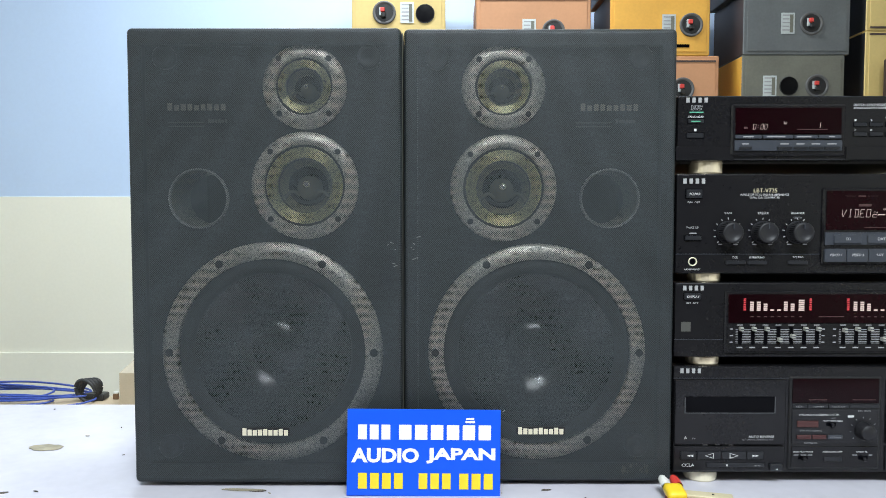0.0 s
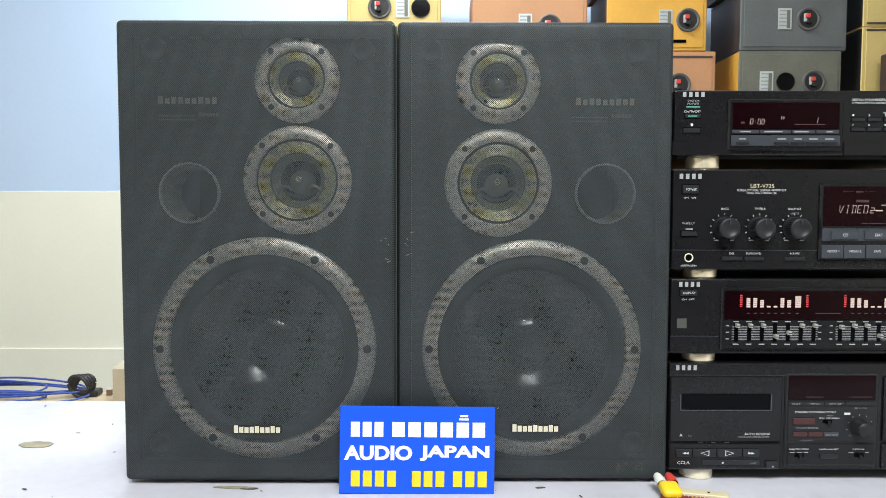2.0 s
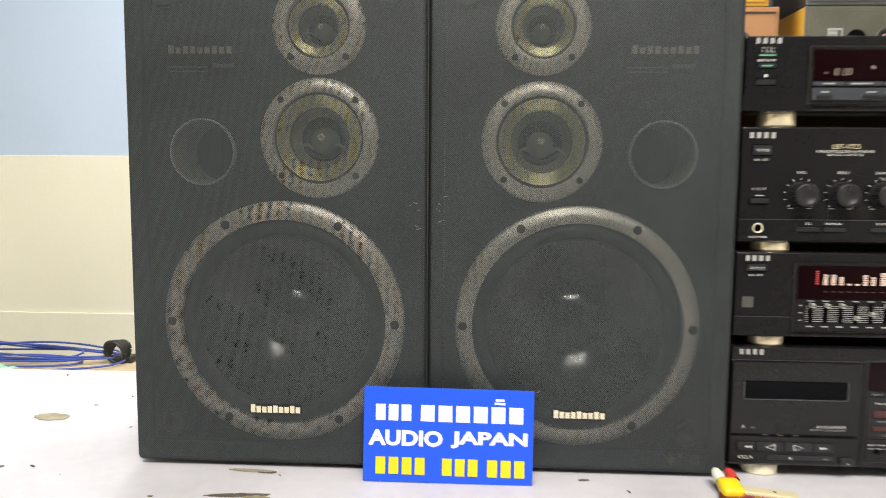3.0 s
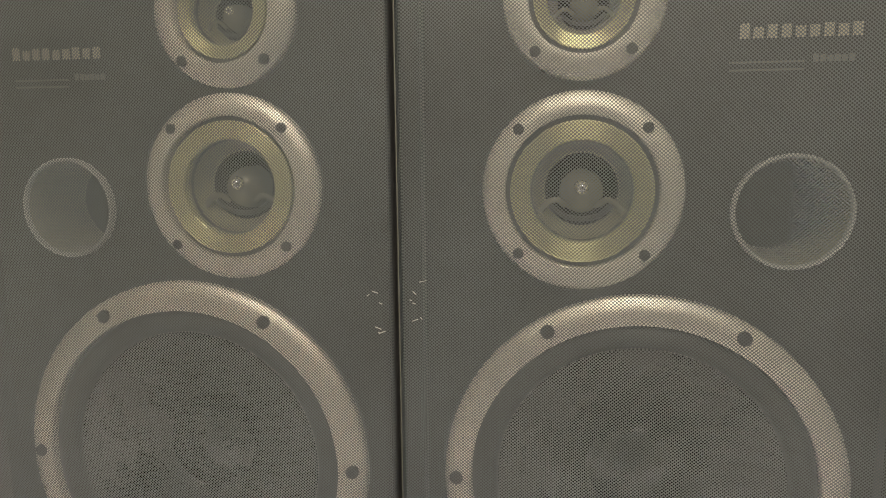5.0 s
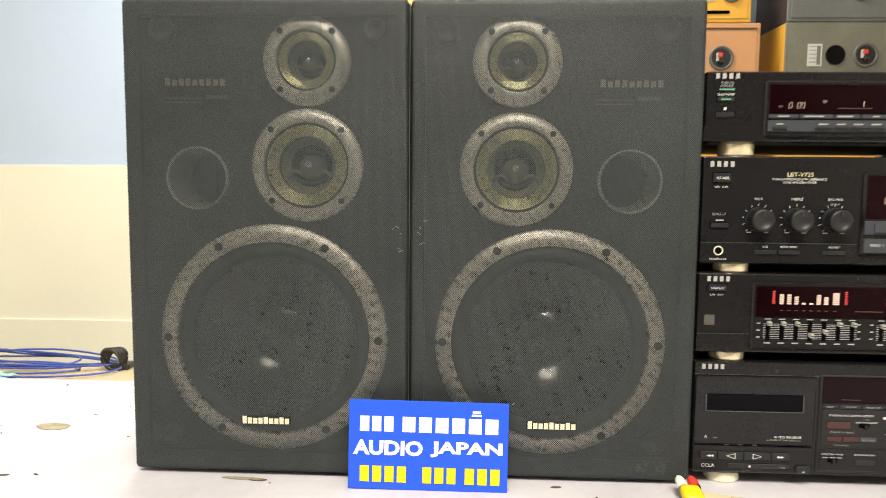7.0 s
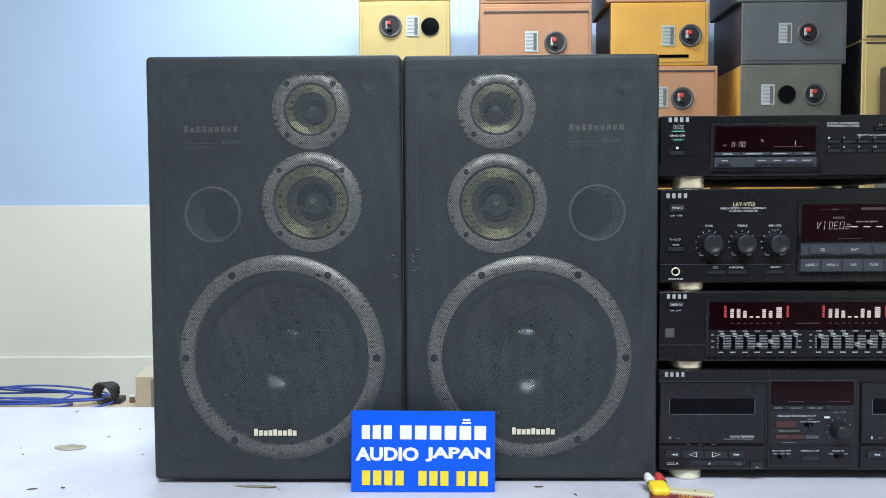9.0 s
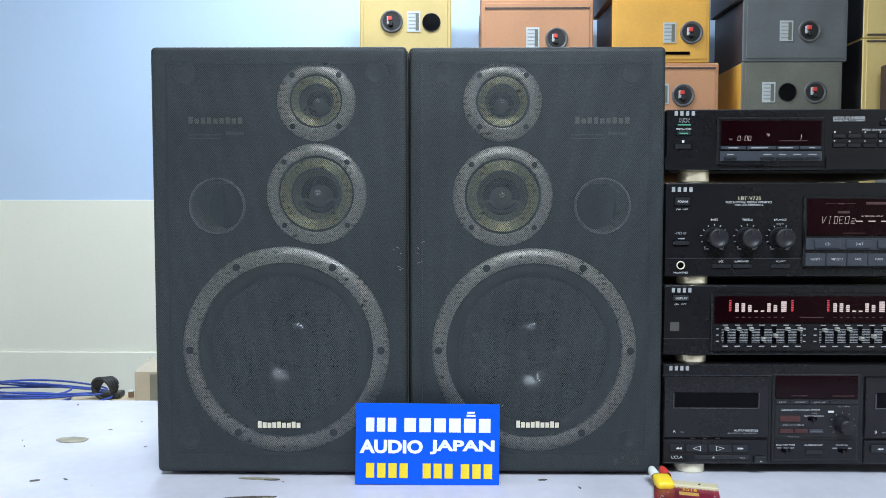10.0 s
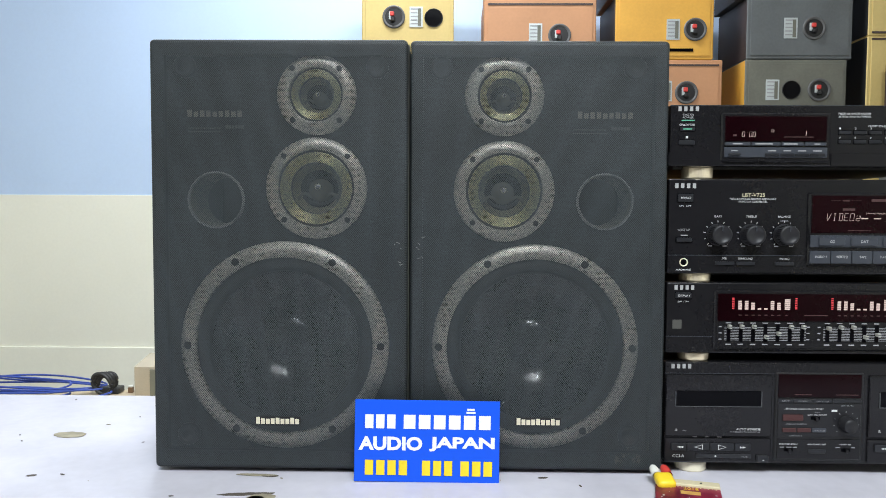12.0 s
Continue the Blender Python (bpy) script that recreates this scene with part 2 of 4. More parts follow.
def lettering(words, x, y, z, height, mat, parent, width=None, label="", bold=0.0):
    """Printed words, standing in the x z plane, centred on x, z. height: of a capital."""
    cu = bpy.data.curves.new("lettering", "FONT")
    cu.body, cu.resolution_u, cu.offset = words, 3, bold
    tmp = bpy.data.objects.new("lettering", cu)
    scene.collection.objects.link(tmp)
    me = bpy.data.meshes.new_from_object(tmp)
    bpy.data.objects.remove(tmp)
    co = np.empty(len(me.vertices) * 3)
    me.vertices.foreach_get("co", co)
    co = co.reshape(-1, 3)
    lo, hi = co.min(0), co.max(0)
    k = height / max(hi[1] - lo[1], 1e-6)
    kx = width / (hi[0] - lo[0]) if width else k
    out = np.zeros_like(co)
    out[:, 0] = (co[:, 0] - (lo[0] + hi[0]) / 2) * kx
    out[:, 2] = (co[:, 1] - (lo[1] + hi[1]) / 2) * k
    me.vertices.foreach_set("co", out.ravel())
    me.materials.clear()
    me.materials.append(mat)
    ob = new("lettering", me)
    ob.parent = parent
    ob.matrix_basis = pose(x, y, z)
    if label:
        ob["label"] = label
    return ob


def letter_bars(n, x, y, z, w, h, mat, parent, seed=1, fill=0.78):
    """A row of n plain bars that stands for a word."""
    rnd = random.Random(seed)
    step = w / n
    for i in range(n):
        hh = h if i == 0 or h > 0.012 or n < 6 else h * rnd.choice((0.74, 0.8, 0.9))
        x0 = x - w / 2 + step * (i + 0.5)
        part("bar", rbox(x0 - step * fill / 2, x0 + step * fill / 2, y - 0.0003, y + 0.0003, z - h / 2, z - h / 2 + hh), mat, parent)


STROKES = {
    "V": ((0, 7, 0.3, 2.5), (0.3, 2.5, 1.2, 0), (1.2, 0, 4, 7)), "I": ((2, 0, 2, 7), (1, 7, 3, 7), (1, 0, 3, 0)), "D": ((1, 0, 1, 7), (0, 7, 4, 7), (4, 7, 4, 0), (4, 0, 0, 0)),
    "E": ((4, 7, 0, 7), (0, 7, 0, 0), (0, 0, 4, 0), (0, 3.5, 3, 3.5)), "O": ((0, 0, 0, 7), (0, 7, 4, 7), (4, 7, 4, 0), (4, 0, 0, 0)),
    "2": ((0, 7, 4, 7), (4, 7, 4, 3.5), (4, 3.5, 0, 3.5), (0, 3.5, 0, 0), (0, 0, 4, 0)), "1": ((4, 0, 4, 7),), ":": ((2, 2, 2, 2.6), (2, 5, 2, 5.6)), "T": ((0, 7, 4, 7), (2, 7, 2, 0)),
}


def segments(chars, x0, y, z0, w, h, mat, parent, stroke=0.0005):
    """Leaning display characters made of short lit strokes; x0, z0: lower left corner."""
    cell = w / len(chars)
    for k, ch in enumerate(chars):
        bm = bmesh.new()
        for a, b, c, d in STROKES[ch]:
            p, q = Vector((a / 4 * cell * 0.66 + b / 7 * h * 0.12, 0, b / 7 * h)), Vector((c / 4 * cell * 0.66 + d / 7 * h * 0.12, 0, d / 7 * h))
            v = (q - p).normalized()
            n = Vector((-v.z, 0, v.x)) * stroke / 2
            e = v * stroke * 0.25
            bm.faces.new([bm.verts.new(r) for r in (p + n + e, p - n + e, q - n - e, q + n - e)])
        ob = part("lit_character", bm, mat, parent, "lit display character")
        ob.matrix_basis = pose(x0 + k * cell, y, z0)


def thing(name, label, category, m=None, group="", kind=""):
    ob = tagged(new(name), label, category, group, kind)
    ob.matrix_basis = m or Matrix()
    return ob


def structure(name, bm, mat, label):
    return tagged(part(name, bm, mat), label, name.split("_")[0], kind="structure")


# ---- the room ----
structure("floor", rbox(-2.6, 2.8, -4.6, 3.15, -0.1, 0.0), M_FLOOR, "grey tiled shop floor")
structure("ceiling", rbox(-2.6, 2.8, -4.6, 3.15, 3.0, 3.1), M_WHITE, "plain white painted ceiling")
WALL = tagged(new("wall_north"), "plastered wall, pale blue above and cream below", "wall", kind="structure")
part("upper_paint", rbox(-2.6, 2.8, 2.95, 3.1, 1.167, 3.0), M_BLUEWALL, WALL, "pale blue paint")
part("lower_paint", rbox(-2.6, 2.8, 2.946, 3.1, 0.549, 1.167, 0.0015), M_CREAMWALL, WALL, "cream paint")
part("dado", rbox(-2.6, 2.8, 2.938, 3.1, 0.0, 0.549, 0.003), M_CREAMWALL, WALL, "slightly proud cream dado")
structure("wall_west", rbox(-2.6, -2.45, -4.6, 2.93, 0.0, 3.0), M_SIDEWALL, "plain cream painted wall")
structure("wall_east", rbox(2.65, 2.8, -4.6, 2.93, 0.0, 3.0), M_SIDEWALL, "plain cream painted wall")
# never in view; far off and dark to keep reflections in the faceplates low
structure("wall_south", rbox(-2.45, 2.65, -4.6, -4.45, 0.0, 3.0), M_DARKWALL, "unseen wall, made dark so the glossy panels reflect little")

# ---- bench along the far wall ----
bench = thing("bench", "low tan wooden bench against the painted wall", "bench")
part("bench_top", rbox(-2.3, -0.30, 1.97, 2.44, 0.46, 0.50, 0.003), M_BENCH, bench)
part("edge_strip", rbox(-2.3, -0.30, 1.956, 1.9695, 0.462, 0.508, 0.002), M_RED, bench, "red plastic edge strip")
for bx in (-2.2, -0.4):
    for by in (2.02, 2.39):
        part("leg", rbox(bx - 0.03, bx + 0.03, by - 0.03, by + 0.03, 0.0, 0.46), M_WOOD, bench)
rack = thing("storage_platform", "low wooden platform carrying the stacked loudspeakers", "platform")
part("platform_top", rbox(-0.29, 1.80, 2.22, 2.93, 0.46, 0.4995, 0.003), M_BENCH, rack)
for bx in (-0.22, 0.75, 1.72):
    for by in (2.28, 2.87):
        part("leg", rbox(bx - 0.03, bx + 0.03, by - 0.03, by + 0.03, 0.0, 0.46), M_WOOD, rack)

# ---- table ----
table = thing("display_table", "long table covered in scuffed white film with torn patches", "table")
part("tabletop", rbox(-1.5, 1.7, 0.42, 1.393, 0.71, 0.75, 0.003), M_TABLE, table, "scuffed white film over board")
for tx in (-1.42, 1.62):
    for ty in (0.49, 1.32):
        part("leg", rbox(tx - 0.03, tx + 0.03, ty - 0.03, ty + 0.03, 0.0, 0.71, 0.003), M_WOOD, table)


def torn_patch(x, y, w, d, turn, mat, seed, name="torn_patch"):
    rnd = random.Random(seed)
    bm = bmesh.new()
    n = 26
    ring = []
    for i in range(n):
        a = 2 * math.pi * i / n
        r = 1 + rnd.uniform(-0.10, 0.10) + 0.12 * math.sin(2 * a + seed)
        ring.append(bm.verts.new((w / 2 * r * math.cos(a), d / 2 * r * math.sin(a), 0)))
    f = bm.faces.new(ring)
    ex = bmesh.ops.extrude_face_region(bm, geom=[f])
    bmesh.ops.translate(bm, verts=[v for v in ex["geom"] if isinstance(v, bmesh.types.BMVert)], vec=(0, 0, 0.0007))
    bmesh.ops.recalc_face_normals(bm, faces=bm.faces[:])
    ob = part(name, bm, mat, table)
    ob.matrix_basis = pose(x, y, 0.7499 + (seed % 7) * 0.0002, 0, 0, turn)
    return ob


torn_patch(-0.549, 1.140, 0.050, 0.030, 5, M_BARE, 3)
torn_patch(-0.205, 0.970, 0.062, 0.006, -4, M_BARE, 5)
torn_patch(-0.186, 0.968, 0.026, 0.007, -6, M_BARK, 11)
torn_patch(-0.200, 0.904, 0.062, 0.010, 6, M_BARK, 8)
torn_patch(-0.178, 0.893, 0.034, 0.024, 20, M_BARE, 9)
torn_patch(-0.184, 0.889, 0.018, 0.020, 60, M_BARK, 16)
torn_patch(-0.508, 0.961, 0.012, 0.007, 15, M_BARK, 14)
torn_patch(0.184, 0.972, 0.012, 0.005, 10, M_BARK, 15)
speck = random.Random(21)
for i in range(34):
    sx, sy = speck.uniform(-0.85, -0.36), speck.uniform(0.86, 1.36)
    if i > 24:
        sx, sy = speck.uniform(-0.34, 0.34), speck.uniform(0.86, 0.965)
    s = speck.uniform(0.001, 0.0042)
    torn_patch(sx, sy, s * 1.7, s * 0.7, speck.uniform(0, 180), M_BARK if i % 3 else M_BARE, 30 + i, "chip")


# ---- loudspeakers ----
def ring_curve(bm, cx, cz, r, n, y):
    vs = [bm.verts.new((cx + r * math.cos(2 * math.pi * i / n), y, cz + r * math.sin(2 * math.pi * i / n))) for i in range(n)]
    return [bm.edges.new((vs[i], vs[(i + 1) % n])) for i in range(n)]


def loudspeaker(m, side, shift, label):
    """A three-way floor-shelf loudspeaker, its front at local y = 0. side: 1 has the tweeter on its right."""
    W, H, D = 0.1732, 0.582, 0.315
    ob = thing("loudspeaker", label, "loudspeaker", m, "pair of loudspeakers on the table")
    wx, wz = 0.002 * side + shift, 0.1675 + 0.0005 * side
    rw = 0.1430 + 0.0008 * side
    mx, mz, tx, tz = 0.0464 * side + shift, 0.3815 + 0.0015 * (1 + side), 0.047 * side + shift, 0.5108
    qx, qz = -0.0915 * side + shift, 0.368
    # cabinet: open box behind the baffle
    bm = rbox(-W, W, 0.021, D, 0.0, H, 0.004)
    bmesh.ops.delete(bm, geom=[f for f in bm.faces if f.normal.y < -0.9], context="FACES")
    part("cabinet", bm, M_VINYL, ob, "black vinyl-wrapped cabinet")
    bm = bmesh.new()
    a = 0.004
    vs = [bm.verts.new(p) for p in ((-W + a, 0.021, a), (W - a, 0.021, a), (W - a, 0.021, H - a), (-W + a, 0.021, H - a))]
    es = [bm.edges.new((vs[i], vs[(i + 1) % 4])) for i in range(4)]
    for c in ((wx, wz, 0.136), (mx, mz, 0.066), (tx, tz, 0.050), (qx, qz, 0.0365)):
        es += ring_curve(bm, *c, 48, 0.021)
    bmesh.ops.triangle_fill(bm, use_beauty=True, use_dissolve=False, edges=es)
    part("baffle", bm, M_BAFFLE, ob)
    # frame of the grille
    f = 0.017
    for x0, x1, z0, z1 in ((-W + 0.003, -W + f, 0.003, H - 0.003), (W - f, W - 0.003, 0.003, H - 0.003), (-W + f, W - f, H - 0.0195, H - 0.003), (-W + f, W - f, 0.003, f + 0.006)):
        part("grille_frame", rbox(x0, x1, 0.006, 0.0195, z0, z1), M_FRAME, ob)
    # perforated grille, edges rolled back
    bm = rbox(-W, W, 0.0, 0.0205, 0.0, H)
    front = [e for e in bm.edges if all(v.co.y < 0.001 for v in e.verts)]
    upright = [e for e in bm.edges if abs(e.verts[0].co.y - e.verts[1].co.y) > 0.01]
    bmesh.ops.bevel(bm, geom=front + upright, offset=0.0065, segments=5, affect="EDGES", profile=0.5)
    bmesh.ops.delete(bm, geom=[q for q in bm.faces if q.normal.y > 0.9], context="FACES")
    for q in bm.faces:
        q.material_index = 0 if q.normal.y < -0.35 else 1
    gr = part("grille", bm, [M_GRILLE, M_VINYL], ob, "perforated black steel grille", smooth=False)
    # inner face of the perforated sheet, a third of a millimetre behind the outer one
    bm = bmesh.new()
    bm.faces.new([bm.verts.new((x, 0.0003, z)) for x, z in ((-W + 0.007, 0.007), (W - 0.007, 0.007), (W - 0.007, H - 0.007), (-W + 0.007, H - 0.007))])
    part("inner_face", bm, M_GRILLE, gr)
    # woofer
    wf = part("woofer", lathe([(rw, 0.021), (rw, 0.0165), (rw - 0.0015, 0.0148), (0.1228, 0.0090), (0.122, 0.0096), (0.122, 0.024)], 96, wx, 0, wz), M_RING, ob, "grey cast woofer frame", True)
    for k in range(6):
        an = math.radians(60 * k)
        part("screw", cyl(0.0052, 0.0095, 0.0135, wx + 0.1328 * math.cos(an), 0, wz + 0.1328 * math.sin(an), segs=12, bevel=0.0008), M_SCREW, wf)
    roll = [(0.123, 0.020)] + [(0.1125 + 0.0095 * math.cos(t * math.pi / 8), 0.020 - 0.008 * math.sin(t * math.pi / 8)) for t in range(9)] + [(0.102, 0.022)]
    part("surround", lathe(roll, 96, wx, 0, wz), M_RUBBER, wf, "black rubber surround", True)
    part("cone", lathe([(0.103, 0.021), (0.097, 0.0224), (0.09, 0.0243), (0.08, 0.0273), (0.07, 0.0308), (0.06, 0.0345), (0.052, 0.0383), (0.045, 0.042), (0.039, 0.0458), (0.034, 0.05)], 96, wx, 0, wz), M_CONE, wf, "black paper cone", True)
    cap = [(0.070 * math.sin(t * 0.0558), 0.1066 - 0.070 * math.cos(t * 0.0558)) for t in range(11)] + [(0.0385, 0.0468)]
    part("dust_cap", lathe(cap, 64, wx, 0, wz), M_CONE, wf, "glossy black dust cap", True)
    # midrange and tweeter: grey flange, brass ring, dark throat with a bullet
    for kind, cx, cz, ro, rg, rb, ri, sc, sr in (("midrange", mx, mz, 0.0690, 0.0525, 0.0490, 0.0355, 45, 0.0610), ("tweeter", tx, tz, 0.0540, 0.0368, 0.0335, 0.0242, 47, 0.047)):
        dr = part(kind, lathe([(ro, 0.021), (ro, 0.0165), (ro - 0.0015, 0.015), (rg + 0.0006, 0.0088), (rg, 0.0093), (rg, 0.024)], 80, cx, 0, cz), M_RING, ob, "grey flanged %s driver" % kind, True)
        for k in range(4):
            an = math.radians(sc + 90 * k)
            if kind == "tweeter":
                an = math.atan2(0.0355 * (1 if k < 2 else -1), 0.0325 * (1 if k in (0, 3) else -1))
            part("screw", cyl(0.0038, 0.0095, 0.0135, cx + sr * math.cos(an), 0, cz + sr * math.sin(an), segs=12, bevel=0.0006), M_SCREW, dr)
        part("gasket", lathe([(rg, 0.018), (rb, 0.018)], 64, cx, 0, cz), M_RUBBER, dr)
        half = (rb - ri) / 2
        bow = [(rb, 0.020), (rb, 0.0125), (rb - 0.0008, 0.0118), (ri + 0.0008, 0.0125), (ri, 0.0135), (ri, 0.024)]
        part("brass_ring", lathe(bow, 80, 0, 0, 0), M_BRASS, dr, "pale brass trim ring").matrix_basis = pose(cx, 0, cz)
        kk = ri / 0.0365
        part("throat", lathe([(ri, 0.0188), (ri * 0.97, 0.024), (ri * 0.88, 0.033), (ri * 0.74, 0.041)], 64, cx, 0, cz), M_HORN, dr, "olive grey horn mouth", True)
        part("diaphragm", lathe([(ri * 0.74, 0.041), (ri * 0.5, 0.052), (ri * 0.3, 0.058), (0, 0.060)], 64, cx, 0, cz), M_CONE, dr, "black diaphragm", True)
        part("pedestal", lathe([(0.0185 * kk, 0.056), (0.0170 * kk, 0.042), (0.0135 * kk, 0.034), (0.0088 * kk, 0.029), (0.004 * kk, 0.0275), (0, 0.0272)], 40, cx, 0, cz - 0.002 * kk), M_ARM, dr, "grey bell-shaped phase plug", True)
        part("bullet", lathe([(0.0056 * kk * math.sin(t * math.pi / 12), 0.0275 - 0.0056 * kk * math.cos(t * math.pi / 12)) for t in range(9)], 24, cx, 0, cz + 0.002), M_CHROME, dr, "shiny grey bullet", True)
        for sgn in (-1, 1):
            part("arm", tube([(cx + sgn * 0.011 * kk, 0.036, cz - 0.012 * kk), (cx + sgn * 0.017 * kk, 0.032, cz - 0.0075 * kk), (cx + sgn * 0.023 * kk, 0.031, cz - 0.0085 * kk), (cx + sgn * 0.028 * kk, 0.0315, cz - 0.0135 * kk), (cx + sgn * ri * 0.84, 0.032, cz - 0.019 * kk)], 0.0024 * kk, 5, 8), M_ARM, dr, "", True)
        # black tube stands in for the crescent of shade between plug and horn
        part("plug_shade", tube([(cx + ri * 0.74 * math.sin(a), 0.037, cz - ri * 0.60 * math.cos(a)) for a in (-1.0, -0.5, 0.0, 0.5, 1.0)], 0.0020 * kk, 5, 8), M_RUBBER, dr, "black crescent standing in for shade under the plug", True)
        part("lip", lathe([(ri * 0.985, 0.021), (ri * 0.95, 0.028)], 48, cx, 0, cz), M_RUBBER, dr, "", True)
    # bass port
    pt = part("bass_port", lathe([(0.0388, 0.021), (0.0388, 0.016), (0.0378, 0.0145), (0.0364, 0.0150), (0.0358, 0.019)], 64, qx, 0, qz), M_PORTRIM, ob, "grey bass port rim", True)
    part("port_tube", lathe([(0.0358, 0.0188), (0.0345, 0.024), (0.0338, 0.034), (0.0338, 0.085)], 64, qx, 0, qz), M_PORT, pt, "", True)
    if side > 0:
        part("cabinet_edge", rbox(W - 0.0002, W + 0.0010, 0.0195, 0.040, 0.006, H - 0.003), M_EDGE, ob, "bare greyish cabinet edge")
    # grille pegs
    for x in (-0.131, 0.131):
        for z in (0.043, 0.548):
            part("grille_peg", lathe([(0.015, 0.021), (0.015, 0.014), (0.0138, 0.0125), (0.0085, 0.0125), (0.0078, 0.0205), (0, 0.0205)], 32, x, 0, z), M_PEG, ob, "", True)
    # marks: on the baffle and on the grille
    letter_bars(9, -0.092 * side, 0.0205, 0.486, 0.077, 0.0095, M_FAINT, ob, 3, fill=0.7)
    letter_bars(6, -0.089 * side + 0.024, 0.0205, 0.468, 0.026, 0.005, M_DIMPRINT, ob, 5)
    for dz in (0.466, 0.461):
        part("print_line", rbox(-0.089 * side - 0.040, -0.089 * side + 0.006, 0.0202, 0.0207, dz - 0.0006, dz + 0.0006), M_DIMPRINT, ob)
    bd = part("badge", rbox(-0.0315, 0.0315, -0.0016, 0.0002, -0.0052, 0.0052, 0.0005), M_FRAME, ob, "small badge on the grille")
    bd.matrix_basis = pose(-0.003 * side, 0, 0.068)
    letter_bars(9, 0, -0.0020, 0, 0.060, 0.0095, M_BADGE, bd, 7)
    rs = random.Random(40 + side)
    for k in range(7):
        u, v, l = rs.uniform(-0.15, 0.15), rs.uniform(0.02, 0.56), rs.uniform(0.0008, 0.003)
        if k < 6:
            u, v = 0.16 * side + rs.uniform(-0.006, 0.006), 0.30 + rs.uniform(-0.02, 0.02)
        sc = part("scuff", rbox(-l, l, -0.0004, 0.0001, -0.0003, 0.0003), M_SCUFF, ob, "pale scuff")
        sc.matrix_basis = pose(u, 0, v, 0, rs.uniform(-60, 60), 0)
    if side < 0:
        for k in range(34):
            u, v = rs.uniform(0, 1), rs.uniform(0, 1)
            x0, z0 = 0.145 - 0.036 * u, 0.013 + (0.006 + 0.020 * (1 - abs(1 - 2 * u) ** 0.6 * 0.9)) * v
            l, h = rs.uniform(0.0010, 0.0035) * (1.2 - v), rs.uniform(0.0003, 0.0009)
            st = part("worn_stroke", rbox(-l, l, -0.0003, 0.0001, -h, h), M_WORN, ob, "dull worn stroke")
            st.matrix_basis = pose(x0, 0, z0, 0, rs.uniform(-75, -25) if u < 0.5 else rs.uniform(25, 75), 0)
    for x in (-0.14, 0.14):
        for y in (0.04, 0.27):
            part("foot", cyl(0.012, -0.0062, 0.0, x, y, 0, "z", 20), M_RUBBER, ob)
    return ob


loudspeaker(pose(-0.1741, 0.979, 0.7562, 0, 0, 0.0), 1, 0.0014, "tall black loudspeaker with perforated grille and three drivers")
loudspeaker(pose(0.1751, 0.985, 0.7562, 0, 0, 0.0), -1, 0.0013, "tall black loudspeaker with perforated grille, bass port beside midrange")

# ---- hi-fi stack ----
FRONT = 0.962
OFFSET = [0.0]  # sideways offset of the panel drawing of the unit being built


def px(u):
    """Panel drawing units (about three quarters of a millimetre) to metres, from the stack's edge."""
    return 0.341 + (u - 1167 + OFFSET[0]) * 0.000745


def pz(v):
    return 1.25 - (v - 203) * 0.00075


# the units are drawn at a reduced size and set a little further back on the table
STACK = pose(0.065, 0.02, 1.103) @ Matrix.Scale(1.035, 4) @ pose(-0.065, -0.02, -1.103)


def component(name, label, z0, z1, mat_foot, stand):
    """A unit with its faceplate, standing on four round feet that raise it by stand."""
    ob = thing(name, label, "hi-fi unit", STACK, "stack of hi-fi units")
    part("case", rbox(0.353, 0.744, 0.984, 1.29, z0 - 0.0035, z1 - 0.002, 0.0015), M_CASE, ob, "black steel case")
    part("faceplate", rbox(0.343, 0.757, FRONT, 0.983, z0, z1, 0.0018), M_FACE, ob, "glossy black faceplate")
    for x in (0.3865, 0.712):
        for y in (0.9865, 1.26):
            ft = part("foot", lathe([(0, 0.004), (0.0195, 0.004), (0.0195, -0.0005), (0.0205, -0.002), (0.0205, 0.002 - stand), (0.0192, 0.0002 - stand), (0, 0.0002 - stand)], 40, x, y, z0, "z"), mat_foot, ob, "champagne coloured round foot")
    return ob


def block(name, ob, u0, u1, v0, v1, out, mat, label="", bevel=0.0004, back=0.001):
    return part(name, rbox(px(u0), px(u1), FRONT - out, FRONT + back, pz(v1), pz(v0), bevel, 1), mat, ob, label)


def bar(ob, u0, u1, v0, v1, mat, out=0.0003, name="print_bar"):
    return part(name, rbox(px(u0), px(u1), FRONT - out - 0.0003, FRONT - out, pz(v1), pz(v0)), mat, ob)


def words(ob, s, u0, u1, v, h, mat=None, out=0.0006):
    return lettering(s, px((u0 + u1) / 2), FRONT - out, pz(v), h * 0.00075, mat or M_PRINT, ob, (u1 - u0) * 0.000745)


def brand(ob, u0, u1, v, h):
    return letter_bars(4, px((u0 + u1) / 2), FRONT - 0.0006, pz(v), (u1 - u0) * 0.000745, h * 0.00075, M_BRANDPRINT, ob, 2, fill=0.55)


def button(ob, u0, u1, v0, v1, mat=None, out=0.003, label=""):
    """A key in a slightly darker well."""
    bar(ob, u0 - 1, u1 + 1, v0 - 1, v1 + 1, M_BLACKGLASS, 0.0001, "key_well")
    return block("button", ob, u0, u1, v0, v1, out, mat or M_FACE2, label, 0.0006)


def window(ob, u0, u1, v0, v1, mat, name="display_window", rim=3):
    block("bezel", ob, u0 - rim, u1 + rim, v0 - rim, v1 + rim, 0.0012, M_FRAME, "", 0.0006)
    return block(name, ob, u0, u1, v0, v1, 0.0018, mat, "", 0.0004)


